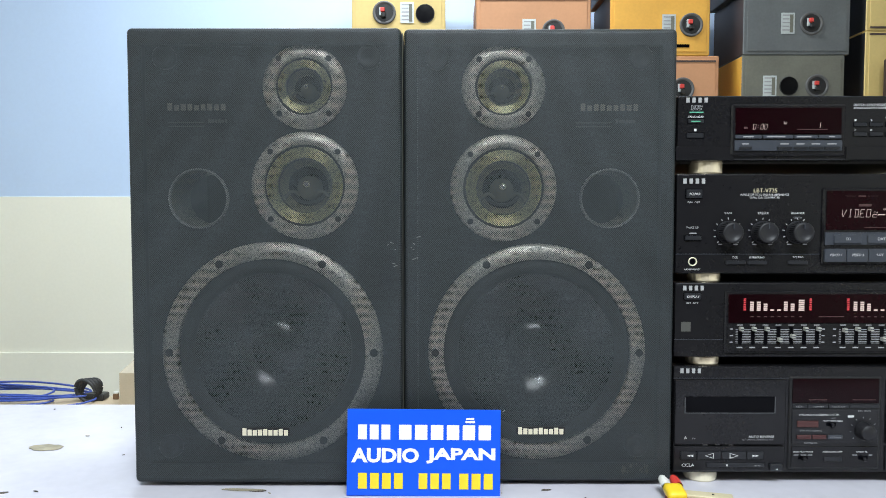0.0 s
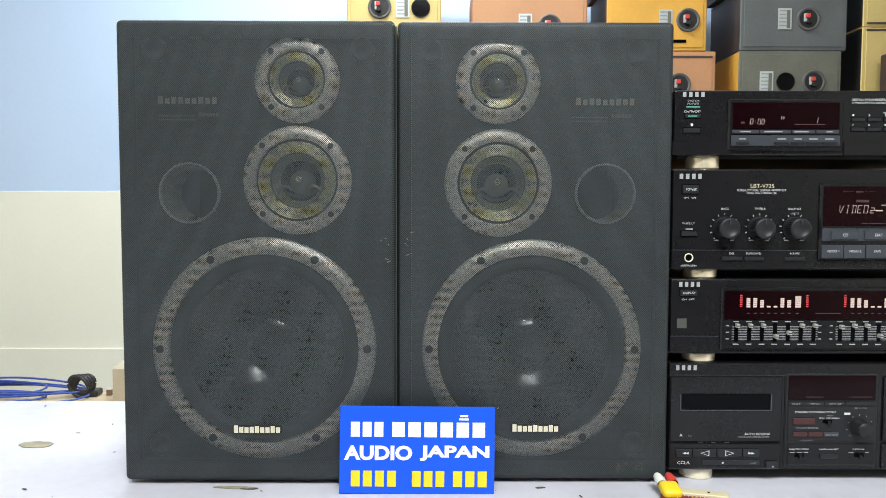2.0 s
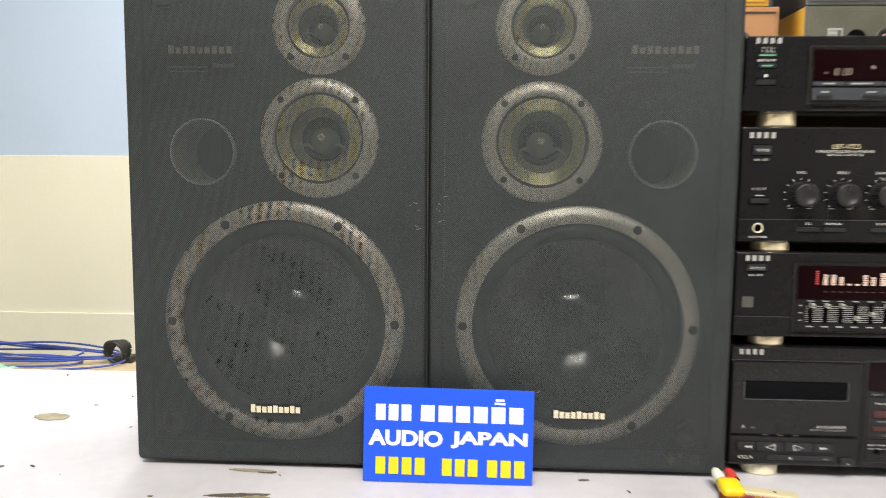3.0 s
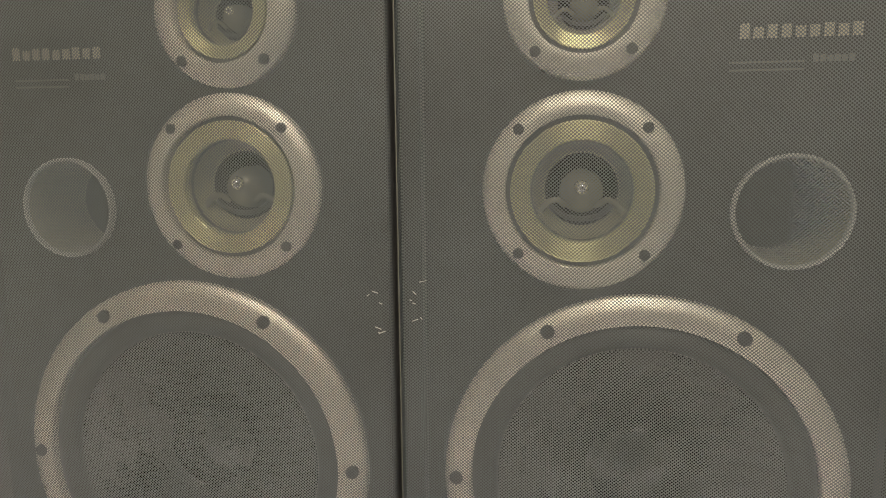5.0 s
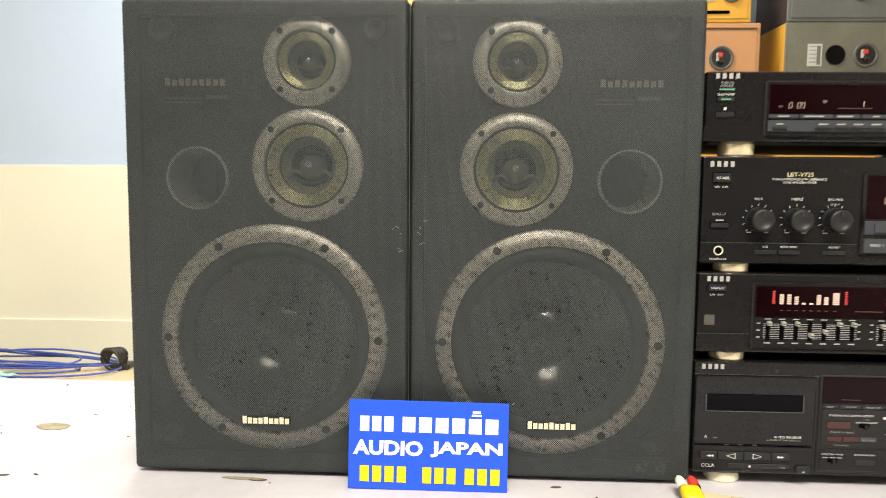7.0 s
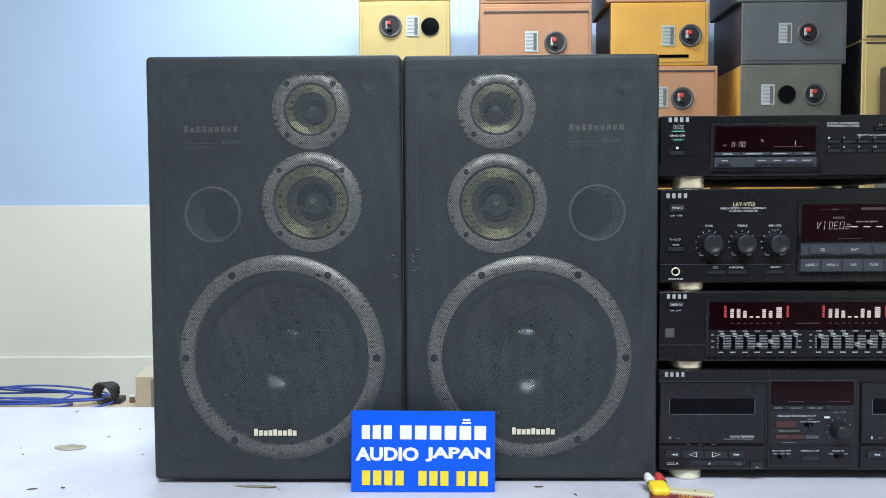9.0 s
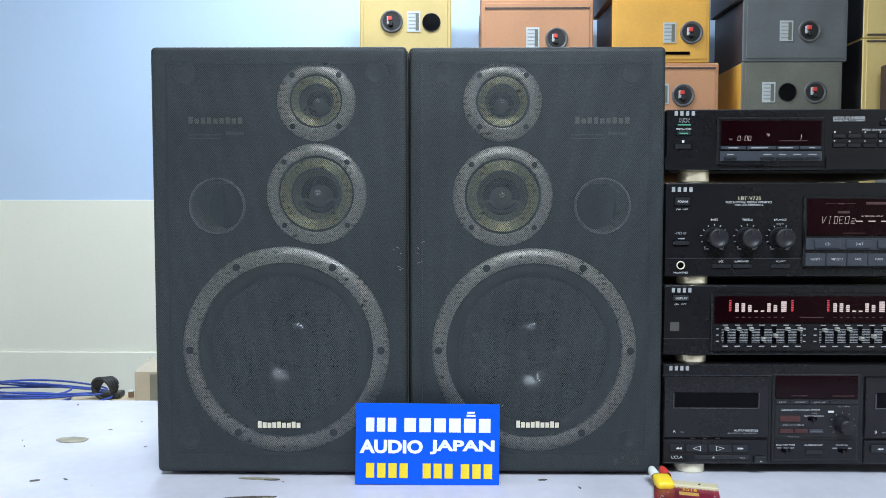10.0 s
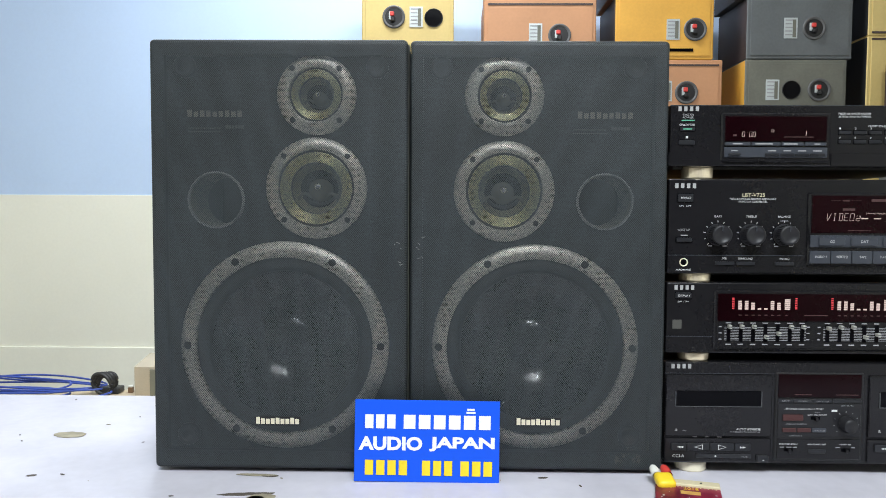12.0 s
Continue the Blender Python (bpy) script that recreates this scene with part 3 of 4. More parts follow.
# tuner
OFFSET[0] = -5.4
tuner = component("tuner", "black hi-fi tuner with a dark display, topmost in the stack", pz(309), pz(203), M_FOOT, pz(309) - pz(331))
block("lower_ledge", tuner, 1172, 1268, 286, 308, 0.002, M_FACE)
block("lower_ledge", tuner, 1455, 1720, 286, 308, 0.002, M_FACE)
brand(tuner, 1186, 1226, 210, 8)
words(tuner, "SYSTEM", 1196, 1215, 220.5, 3.5, M_GREYPRINT)
words(tuner, "POWER", 1196, 1215, 225, 3.5, M_GREYPRINT)
bar(tuner, 1194, 1217, 229, 231, M_GREENPRINT)
words(tuner, "ON/STANDBY", 1191, 1218, 237.5, 3.5)
button(tuner, 1192, 1218, 241, 248, M_FACE2, 0.001)
bar(tuner, 1197, 1212, 244, 246, M_GREENPRINT, 0.0012)
bar(tuner, 1202, 1206, 257, 261, M_PRINT)
button(tuner, 1190, 1218, 264, 272, M_FACE2, 0.001)
words(tuner, "CLOCK", 1197, 1211, 293.5, 3.5, M_GREYPRINT)
button(tuner, 1195, 1213, 296.5, 299, M_FACE2, 0.002)
block("display_surround", tuner, 1262, 1452, 217, 302, 0.004, M_FACE, "raised black display surround", 0.002)
part("display_window", rbox(px(1268), px(1444), FRONT - 0.0052, FRONT - 0.0035, pz(266), pz(223), 0.0005, 1), M_GLASS, tuner, "dark red tinted display window")
for u0, u1 in ((1268, 1312), (1314, 1364), (1366, 1404), (1406, 1443)):
    part("key_strip", rbox(px(u0), px(u1), FRONT - 0.0062, FRONT - 0.0035, pz(273.5), pz(268), 0.0004, 1), M_FACE3, tuner)
for u0, u1 in ((1281, 1298), (1320, 1350), (1369, 1393), (1422, 1432)):
    part("print_bar", rbox(px(u0), px(u1), FRONT - 0.0066, FRONT - 0.0063, pz(271.8), pz(269.8)), M_GREYPRINT, tuner)
part("key_shelf", rbox(px(1267), px(1445), FRONT - 0.0060, FRONT - 0.0035, pz(294), pz(276.5), 0.0006, 1), M_FACE3, tuner, "slate grey key shelf")
for u0, u1 in ((1274, 1295), (1337, 1361), (1364, 1387), (1389, 1413), (1415, 1440)):
    part("button", rbox(px(u0), px(u1), FRONT - 0.0082, FRONT - 0.006, pz(291), pz(287), 0.0004, 1), M_FACE2, tuner)
    part("print_bar", rbox(px(u0 + 5), px(u1 - 5), FRONT - 0.0066, FRONT - 0.0061, pz(283.5), pz(281.5)), M_GREYPRINT, tuner)
segments("O:OO", px(1297), FRONT - 0.0056, pz(258.5), 0.0185, 0.0062, M_GLOW, tuner, 0.00042)
segments("TV", px(1347), FRONT - 0.0056, pz(251), 0.005, 0.0035, M_GLOW, tuner, 0.0004)
segments("1", px(1402), FRONT - 0.0056, pz(257), 0.006, 0.007, M_GLOW, tuner, 0.0006)
part("print_bar", rbox(px(1370), px(1420), FRONT - 0.0056, FRONT - 0.0053, pz(259.3), pz(258)), M_DIMSEG, tuner)
part("print_bar", rbox(px(1282), px(1288), FRONT - 0.0056, FRONT - 0.0053, pz(257.5), pz(254.5)), M_DIMSEG, tuner)
words(tuner, "DIGITAL SYNTHESIZER", 1466, 1522, 218, 4)
words(tuner, "30 PRESET/SHUTTLE TUNING", 1466, 1522, 222.8, 3)
words(tuner, "PRESET STATION/TIMER", 1518, 1572, 239, 3)
words(tuner, "TV", 1556, 1562, 221, 3)
button(tuner, 1549, 1580, 225, 231, M_FACE, 0.002)
for k in range(5):
    for r, v in enumerate((247, 263)):
        u = 1470 + k * 26.5
        button(tuner, u - 3, u + 18, v, v + 6, M_FACE2, 0.002)
        words(tuner, str(k + 1 + (6 if r else 0)), u - 2, u + 1 + (2 if k + r * 6 > 8 else 0), v - 4, 3)

# amplifier
OFFSET[0] = -2.2
amp = component("amplifier", "black hi-fi amplifier with three knobs and lit display", pz(496), pz(331), M_FOOT, pz(496) - pz(512))
brand(amp, 1180, 1221, 343, 8.5)
button(amp, 1187, 1214, 357, 371, M_FACE2, 0.0025, "square power button")
words(amp, "POWER", 1192, 1210, 364.5, 4, M_PRINT, 0.0034)
words(amp, "ON  OFF", 1190, 1211, 378, 2.8)
words(amp, "LBT-V725", 1300, 1339, 358.5, 6.5, M_CREAM)
words(amp, "PURE & OPTICAL DIGITAL REFERENCE", 1278, 1359, 365.5, 3.4)
words(amp, "DUAL D/A CONVERTER", 1294, 1344, 370.2, 3.2)
words(amp, "WAKE UP", 1188, 1209, 420, 4, M_GREYPRINT)
button(amp, 1186, 1213, 433.5, 441, M_FACE2, 0.003)
bar(amp, 1194, 1206, 428.5, 430.5, M_GREYPRINT)
block("lower_ledge", amp, 1171, 1411, 464, 494, 0.002, M_FACE)
# lighter strip paints the highlight on the ledge's top bevel
part("ledge_glint", rbox(px(1171), px(1411), FRONT - 0.0024, FRONT - 0.0019, pz(464.6), pz(463.6)), M_FACE3, amp)
jk = part("headphone_jack", lathe([(0.0056, -0.0015), (0.0054, -0.0030), (0.0044, -0.0030), (0.0040, -0.0015)], 32, px(1199), FRONT - 0.0008, pz(476.5)), M_BADGE, amp, "gold headphone jack ring", True)
part("socket", cyl(0.0041, -0.0022, -0.0005, px(1199), FRONT, pz(476.5), segs=24), M_BLACKGLASS, jk)
words(amp, "HEADPHONES", 1186, 1212, 489.5, 3, M_PRINT, 0.0026)
for s, u0, u1, b0, b1 in (("DGL", 1266, 1275, 1254, 1287), ("SURROUND", 1294, 1319, 1291, 1323), ("EQ REC", 1367, 1384, 1358, 1391)):
    words(amp, s, u0, u1, 469.5, 3.4, M_PRINT, 0.0026)
    part("button", rbox(px(b0), px(b1), FRONT - 0.0045, FRONT - 0.0015, pz(481), pz(475), 0.0005, 1), M_FACE2, amp)
OFFSET[0] = -3.8
for s, u in (("BASS", 1260), ("TREBLE", 1318), ("BALANCE", 1376)):
    cx, cz = px(u), pz(428)
    words(amp, s, u - len(s) * 1.55, u + len(s) * 1.55, 396, 3.6)
    for k in range(11):
        an = math.radians(-135 + 27 * k)
        rr = 0.0172
        tk = part("dial_mark", rbox(-0.0003, 0.0003, -0.0003, 0, -0.0013, 0.0013), M_PRINT, amp)
        tk.matrix_basis = pose(cx + rr * math.sin(an), FRONT - 0.0004, cz + rr * math.cos(an), 0, math.degrees(an), 0)
    for sg in (-1, 1):
        bar(amp, u + sg * 13 - 3.5, u + sg * 13 + 3.5, 447, 448.6, M_GREYPRINT)
    kn = part("knob", lathe([(0.0142, 0), (0.0142, -0.004), (0.0132, -0.005), (0.0128, -0.0175), (0.0118, -0.019), (0.0095, -0.0192), (0.0088, -0.0184), (0, -0.0184)], 48, cx, FRONT, cz), M_KNOB, amp, "black ribbed control knob", True)
    for k in range(30):
        an = 2 * math.pi * k / 30
        rib = part("rib", rbox(-0.0004, 0.0004, -0.0165, -0.006, -0.0004, 0.0004), M_FACE, kn)
        rib.matrix_basis = pose(cx + 0.0130 * math.cos(an), FRONT, cz + 0.0130 * math.sin(an), 0, -math.degrees(an), 0)
    pt_ = part("pointer", rbox(-0.0005, 0.0005, -0.0198, -0.0186, 0.005, 0.0112), M_FACE3, kn)
    pt_.matrix_basis = pose(cx, FRONT, cz)
words(amp, "CENTER", 1369, 1383, 403.5, 2.8, M_GREYPRINT)
OFFSET[0] = -5.0
block("display_surround", amp, 1417, 1705, 354, 482, 0.004, M_FACE, "raised black display surround", 0.002)
part("display_window", rbox(px(1422), px(1700), FRONT - 0.0052, FRONT - 0.0035, pz(424), pz(359), 0.0005, 1), M_GLASS, amp, "dark red tinted display window")
segments("VIDEO", px(1447), FRONT - 0.0056, pz(402.5), 0.0375, 0.0092, M_GLOW, amp, 0.00048)
segments("2", px(1498), FRONT - 0.0056, pz(402.5), 0.0075, 0.0062, M_GLOW, amp, 0.00048)
lettering("SAMPLING FREQUENCY", px(1535), FRONT - 0.0056, pz(390), 2.6 * 0.00075, M_GLOW, amp, 38 * 0.000745)
for u in (1513, 1535, 1557):
    part("segment", rbox(px(u - 6), px(u + 6), FRONT - 0.0056, FRONT - 0.0053, pz(399.5), pz(397.8)), M_GLOW, amp)
for u0, u1, v0, v1 in ((1475, 1496, 381, 385), (1453, 1470, 367.6, 368.2), (1489, 1506, 367.6, 368.2), (1474, 1486, 367, 369), (1524, 1566, 365, 369.5), (1485, 1525, 419, 420)):
    part("segment", rbox(px(u0), px(u1), FRONT - 0.0056, FRONT - 0.0053, pz(v1), pz(v0)), M_DIMSEG, amp)
part("key_shelf", rbox(px(1420), px(1702), FRONT - 0.0060, FRONT - 0.0035, pz(449), pz(428), 0.0006, 1), M_FACE3, amp, "slate grey key shelf")
for k, s in enumerate(("CD", "DAT", "MD", "AUX")):
    u = 1434 + k * 55.5
    part("button", rbox(px(u), px(u + 45), FRONT - 0.0085, FRONT - 0.006, pz(446), pz(431.5), 0.0008, 1), M_FACE3, amp)
    if k < 2:
        lettering(s, px(u + 22.5), FRONT - 0.0088, pz(438.5), 4.6 * 0.00075, M_PRINT, amp, len(s) * 4.2 * 0.000745)
for k, s in enumerate(("VIDEO 1", "VIDEO 2", "TAPE", "TUNER", "PHONO", "", "")):
    u = 1419 + k * 36.6
    part("button", rbox(px(u), px(u + 35.4), FRONT - 0.0080, FRONT - 0.0035, pz(477), pz(455), 0.0008, 1), M_FACE3, amp)
    if s:
        lettering(s, px(u + 18), FRONT - 0.0083, pz(465), 4.0 * 0.00075, M_PRINT, amp, len(s) * 2.9 * 0.000745)

# equaliser
OFFSET[0] = 0.5
eq = component("graphic_equaliser", "black graphic equaliser with sliders and lit level bars", pz(637), pz(512), M_FOOT, pz(637) - pz(653))
brand(eq, 1180, 1219, 521, 8)
button(eq, 1184, 1212, 530, 540, M_FACE2, 0.0025)
words(eq, "DISPLAY", 1188, 1209, 535, 3.6, M_PRINT, 0.0034)
words(eq, "ON  OFF", 1187, 1208, 546, 2.6)
bar(eq, 1180, 1196, 578, 594, M_WORN, 0.0002, "worn_sticker")
block("lower_ledge", eq, 1168, 1249, 607, 636, 0.002, M_FACE)
# bevel highlight of this ledge, put in as a slate strip
part("ledge_glint", rbox(px(1168), px(1249), FRONT - 0.0024, FRONT - 0.0019, pz(607.6), pz(606.6)), M_FACE3, eq)
block("display_surround", eq, 1252, 1712, 525, 631, 0.003, M_FACE, "raised black display surround", 0.0015)
part("display_window", rbox(px(1257), px(1708), FRONT - 0.0046, FRONT - 0.0028, pz(579), pz(531), 0.0005, 1), M_GLASS, eq, "dark red tinted display window")
part("slider_panel", rbox(px(1257), px(1708), FRONT - 0.0040, FRONT - 0.0028, pz(627), pz(580), 0.0004, 1), M_FACE, eq)
for g, (u0, hs) in enumerate(((1290, (19, 17, 13, 6, 3, 18, 14, 21)), (1463, (19, 18, 13, 3, 3, 16, 14, 21)))):
    for k, hgt in enumerate(hs):
        u = u0 + 3 + k * 11.3 + (2 if k == 7 else 0)
        w = 9.5 if k == 7 else 6.2
        n = max(1, int(hgt / 3.2))
        for j in range(n):
            part("segment", rbox(px(u), px(u + w), FRONT - 0.0050, FRONT - 0.0047, pz(558.5 - j * 3.2), pz(558.5 - j * 3.2 - 2.6)), M_GLOW, eq, "lit level bar")
        bar(eq, u + 1, u + 6, 567.5, 569, M_DIMSEG, 0.0047)
    for side_u in (u0 - 8, u0 + 102):
        for j in range(7):
            part("segment", rbox(px(side_u), px(side_u + 4), FRONT - 0.0050, FRONT - 0.0047, pz(557.5 - j * 3.0), pz(557.5 - j * 3.0 - 1.7)), M_GLOWRED, eq, "lit red level mark")
bar(eq, 1408, 1450, 567.5, 569, M_DIMSEG, 0.0047)
for g, (u0, lv) in enumerate(((1277, (588, 588, 588, 606, 600, 588, 588)), (1450, (590, 588, 588, 605, 601, 588, 588)))):
    for j in range(9):
        part("scale_line", rbox(px(u0 - 7), px(u0 + 136), FRONT - 0.0044, FRONT - 0.0041, pz(590.4 + j * 2.8), pz(589.6 + j * 2.8)), M_GREYPRINT, eq)
    for k, v in enumerate(lv):
        u = u0 + k * 21.5
        part("slot", rbox(px(u - 3.3), px(u + 3.3), FRONT - 0.0048, FRONT - 0.0042, pz(615), pz(585)), M_BLACKGLASS, eq)
        sl = part("slider", rbox(px(u - 2.8), px(u + 3.0), FRONT - 0.012, FRONT - 0.0048, pz(v + 3.2), pz(v - 3.2), 0.0006, 1), M_SLIDER, eq, "small pale slider knob")
        part("slider_line", rbox(px(u - 2.8), px(u + 3.0), FRONT - 0.0123, FRONT - 0.0120, pz(v + 0.7), pz(v - 0.7)), M_FACE3, sl)
        bar(eq, u - 5, u + 4.5, 619, 621, M_GREYPRINT, 0.0041)
        bar(eq, u - 5, u + 4.5, 581.5, 583, M_GREYPRINT, 0.0041)
    for v in (589, 600, 611):
        for u in (u0 - 14, u0 + 140):
            bar(eq, u - 3, u + 2, v - 0.9, v + 0.9, M_GREYPRINT, 0.0041)

# cassette deck
OFFSET[0] = 2.2
deck = component("cassette_deck", "black double cassette deck with transport keys, lowest in the stack", pz(834), pz(653), M_CREAMFOOT, pz(834) - 0.76194)
part("base_pan", rbox(0.356, 0.742, 1.06, 1.285, 0.768, pz(834) - 0.0036, 0.001, 1), M_CASE, deck, "black steel base pan")
brand(deck, 1176, 1215, 660.5, 8)
# slate strip for the edge highlight above the left door
part("ledge_glint", rbox(px(1167), px(1362), FRONT - 0.0008, FRONT, pz(673.4), pz(672.6)), M_FACE3, deck)
for side_u, lab in ((0, "A"), (359, "B")):
    dw = block("cassette_door", deck, 1168 + side_u, 1356 + side_u, 675, 785, 0.004, M_FACE, "cassette door", 0.0012)
    part("door_window", rbox(px(1186 + side_u), px(1336 + side_u), FRONT - 0.0050, FRONT - 0.0038, pz(730), pz(703), 0.0008, 1), M_BLACKGLASS, dw, "black cassette window")
    # rim on three sides; its lighter grey carries the bezel's highlight
    for u0, u1, v0, v1 in ((1184.6, 1186, 704, 731), (1336, 1337.4, 704, 731), (1185, 1337, 730, 731.2)):
        part("window_rim", rbox(px(u0 + side_u), px(u1 + side_u), FRONT - 0.0053, FRONT - 0.0040, pz(v1), pz(v0)), M_RIM, dw, "window rim with its highlight as lighter grey")
    lettering(lab, px(1187 + side_u), FRONT - 0.0043, pz(773), 5 * 0.00075, M_PRINT, dw)
    lettering("PLAY", px(1202 + side_u), FRONT - 0.0043, pz(774), 2 * 0.00075, M_GREYPRINT, dw)
    if lab == "A":
        lettering("AUTO REVERSE", px(1315), FRONT - 0.0043, pz(771), 3.8 * 0.00075, M_PRINT, dw, 43 * 0.000745)
        lettering("AUTOMATIC TAPE SELECTOR", px(1309), FRONT - 0.0043, pz(776), 2.4 * 0.00075, M_GREYPRINT, dw, 53 * 0.000745)
    block("key_ledge", deck, 1168 + side_u, 1356 + side_u, 788, 831, 0.003, M_FACE, "", 0.001)
    for u0, u1 in ((1179, 1206), (1207, 1247), (1248, 1290), (1291, 1319)):
        part("button", rbox(px(u0 + side_u), px(u1 + side_u), FRONT - 0.0055, FRONT - 0.0028, pz(809.5), pz(796.5), 0.0006, 1), M_FACE2, deck)
    for u, d, w in ((1192, -1, 3), (1197, -1, 3), (1303, 1, 3), (1308, 1, 3), (1227, -1, 7.5), (1269, 1, 7.5)):
        bm = bmesh.new()
        h = 0.0015 if w == 3 else 0.0036
        ww = w * 0.00075
        outer = [(-ww * d, h), (-ww * d, -h), (ww * d, 0)]
        vs = [bm.verts.new((x, 0, z)) for x, z in outer]
        if w == 3:
            bm.faces.new(vs)
        else:
            vi = [bm.verts.new((x * 0.78 + (-0.0003 * d), 0, z * 0.72)) for x, z in outer]
            for i in range(3):
                bm.faces.new((vs[i], vs[(i + 1) % 3], vi[(i + 1) % 3], vi[i]))
        tr = part("arrow", bm, M_PRINT, deck, "white transport arrow")
        tr.matrix_basis = pose(px(u + side_u), FRONT - 0.0058, pz(803))
    part("button", rbox(px(1223 + side_u), px(1321 + side_u), FRONT - 0.0050, FRONT - 0.0028, pz(823), pz(815.5), 0.0006, 1), M_FACE2, deck)
    part("print_bar", rbox(px(1256 + side_u), px(1259 + side_u), FRONT - 0.0054, FRONT - 0.0051, pz(821), pz(818)), M_PRINT, deck)
    lettering("PAUSE", px(1309 + side_u), FRONT - 0.0053, pz(820), 2.4 * 0.00075, M_GREYPRINT, deck)
    block("eject_key", deck, 1330 + side_u, 1351 + side_u, 817, 829, 0.007, M_FACE2, "eject key", 0.0012)
    bm = bmesh.new()
    bm.faces.new([bm.verts.new(p) for p in ((-0.0016, 0, 0), (0.0016, 0, 0), (0, 0, 0.0018))])
    part("arrow", bm, M_PRINT, deck).matrix_basis = pose(px(1341 + side_u), FRONT - 0.0073, pz(826))
    for u in (1218, 1240, 1262):
        bar(deck, u + side_u, u + 8 + side_u, 786, 787.4, M_GREYPRINT, 0.0002)
words(deck, "CCLA", 1182, 1203, 820, 5, M_PRINT, 0.0034)
block("centre_panel", deck, 1362, 1518, 670, 828, 0.002, M_FRAME, "central control panel", 0.0012)
part("display_window", rbox(px(1367), px(1513), FRONT - 0.0034, FRONT - 0.0016, pz(714), pz(673), 0.0005, 1), M_GLASS, deck, "dark red display window")
for u0, u1 in ((1395, 1425), (1468, 1507)):
    bar(deck, u0, u1, 708, 709.2, M_DIMSEG, 0.0034)
for u0, u1 in ((1367, 1392), (1393, 1427), (1428, 1462), (1463, 1513)):
    part("key_strip", rbox(px(u0), px(u1), FRONT - 0.0040, FRONT - 0.0018, pz(723), pz(716.5), 0.0004, 1), M_FACE2, deck)
for s, u0, u1 in (("RESET", 1373, 1386), ("MEMORY", 1402, 1420), ("DECK A/B", 1434, 1455)):
    words(deck, s, u0, u1, 720, 2.6, M_GREYPRINT, 0.0043)
part("control_field", rbox(px(1367), px(1513), FRONT - 0.0032, FRONT - 0.0018, pz(784), pz(724.5), 0.0005, 1), M_KNOB, deck)
words(deck, "SYNCHRO RECORDING SYSTEM", 1378, 1446, 734, 3.2, M_PRINT, 0.0035)
words(deck, "HIGH", 1432, 1441, 740, 2.4, M_GREYPRINT, 0.0035)
words(deck, "NORM TAPE DUBBING", 1419, 1453, 744.5, 2.6, M_PRINT, 0.0035)
words(deck, "SYNCHRO DUBBING", 1381, 1418, 761, 2.6, M_GREYPRINT, 0.0035)
words(deck, "CONTINUOUS", 1388, 1410, 782, 2.2, M_GREYPRINT, 0.0035)
for u0, u1, v0, v1, mt in ((1375, 1411, 744, 755, M_REDBUTTON), (1375, 1399, 768, 775.5, M_REDBUTTON), (1401, 1425, 768, 775.5, M_REDBUTTON), (1427, 1452, 768, 775.5, M_FACE3)):
    part("button", rbox(px(u0), px(u1), FRONT - 0.0050, FRONT - 0.0030, pz(v1), pz(v0), 0.0006, 1), mt, deck, "dull red key" if mt is M_REDBUTTON else "")
words(deck, "AUTO PAUSE", 1430, 1449, 772, 2.4, M_GREYPRINT, 0.0053)


def toggle(u, v, w):
    part("slot", rbox(px(u - w), px(u + w), FRONT - 0.0036, FRONT - 0.0030, pz(v + 3), pz(v - 3)), M_BLACKGLASS, deck)
    part("toggle", rbox(px(u - 2.5), px(u + 2.5), FRONT - 0.009, FRONT - 0.0034, pz(v + 4.5), pz(v - 2.5), 0.0006, 1), M_FACE, deck, "small black slide switch")


toggle(1433, 750, 8)
kx, kz = px(1487.5), pz(760)
words(deck, "REC LEVEL", 1478, 1500, 727.5, 2.4, M_GREYPRINT, 0.0035)
kb = part("knob", lathe([(0.0112, -0.003), (0.0110, -0.009), (0.0098, -0.0105), (0.0094, -0.016), (0.0085, -0.0175), (0, -0.0175)], 48, kx, FRONT, kz), M_KNOB, deck, "round black level knob", True)
for k in range(9):
    an = math.radians(-130 + 32 * k)
    tk = part("dial_mark", rbox(-0.0003, 0.0003, -0.0003, 0, -0.001, 0.001), M_GREYPRINT, deck)
    tk.matrix_basis = pose(kx + 0.0160 * math.sin(an), FRONT - 0.0034, kz + 0.0160 * math.cos(an), 0, math.degrees(an), 0)
bar(deck, 1461, 1471, 735, 738.5, M_PRINT, 0.0034)
part("lower_field", rbox(px(1367), px(1513), FRONT - 0.0032, FRONT - 0.0018, pz(824), pz(788), 0.0005, 1), M_FACE, deck)
for s, u0, u1 in (("DIRECTION MODE", 1370, 1403), ("A&B/BLANK SKIP", 1420, 1453), ("DOLBY NR", 1477, 1497)):
    words(deck, s, u0, u1, 797, 2.5, M_PRINT, 0.0035)
for u0, u1 in ((1371, 1379), (1383, 1392), (1395, 1402), (1470, 1478), (1498, 1504)):
    bar(deck, u0, u1, 801.8, 803.2, M_GREYPRINT, 0.0034)
toggle(1387, 807, 8)
toggle(1488, 807, 8)
part("button", rbox(px(1422), px(1452), FRONT - 0.0048, FRONT - 0.0030, pz(813), pz(805.5), 0.0005, 1), M_FACE2, deck)

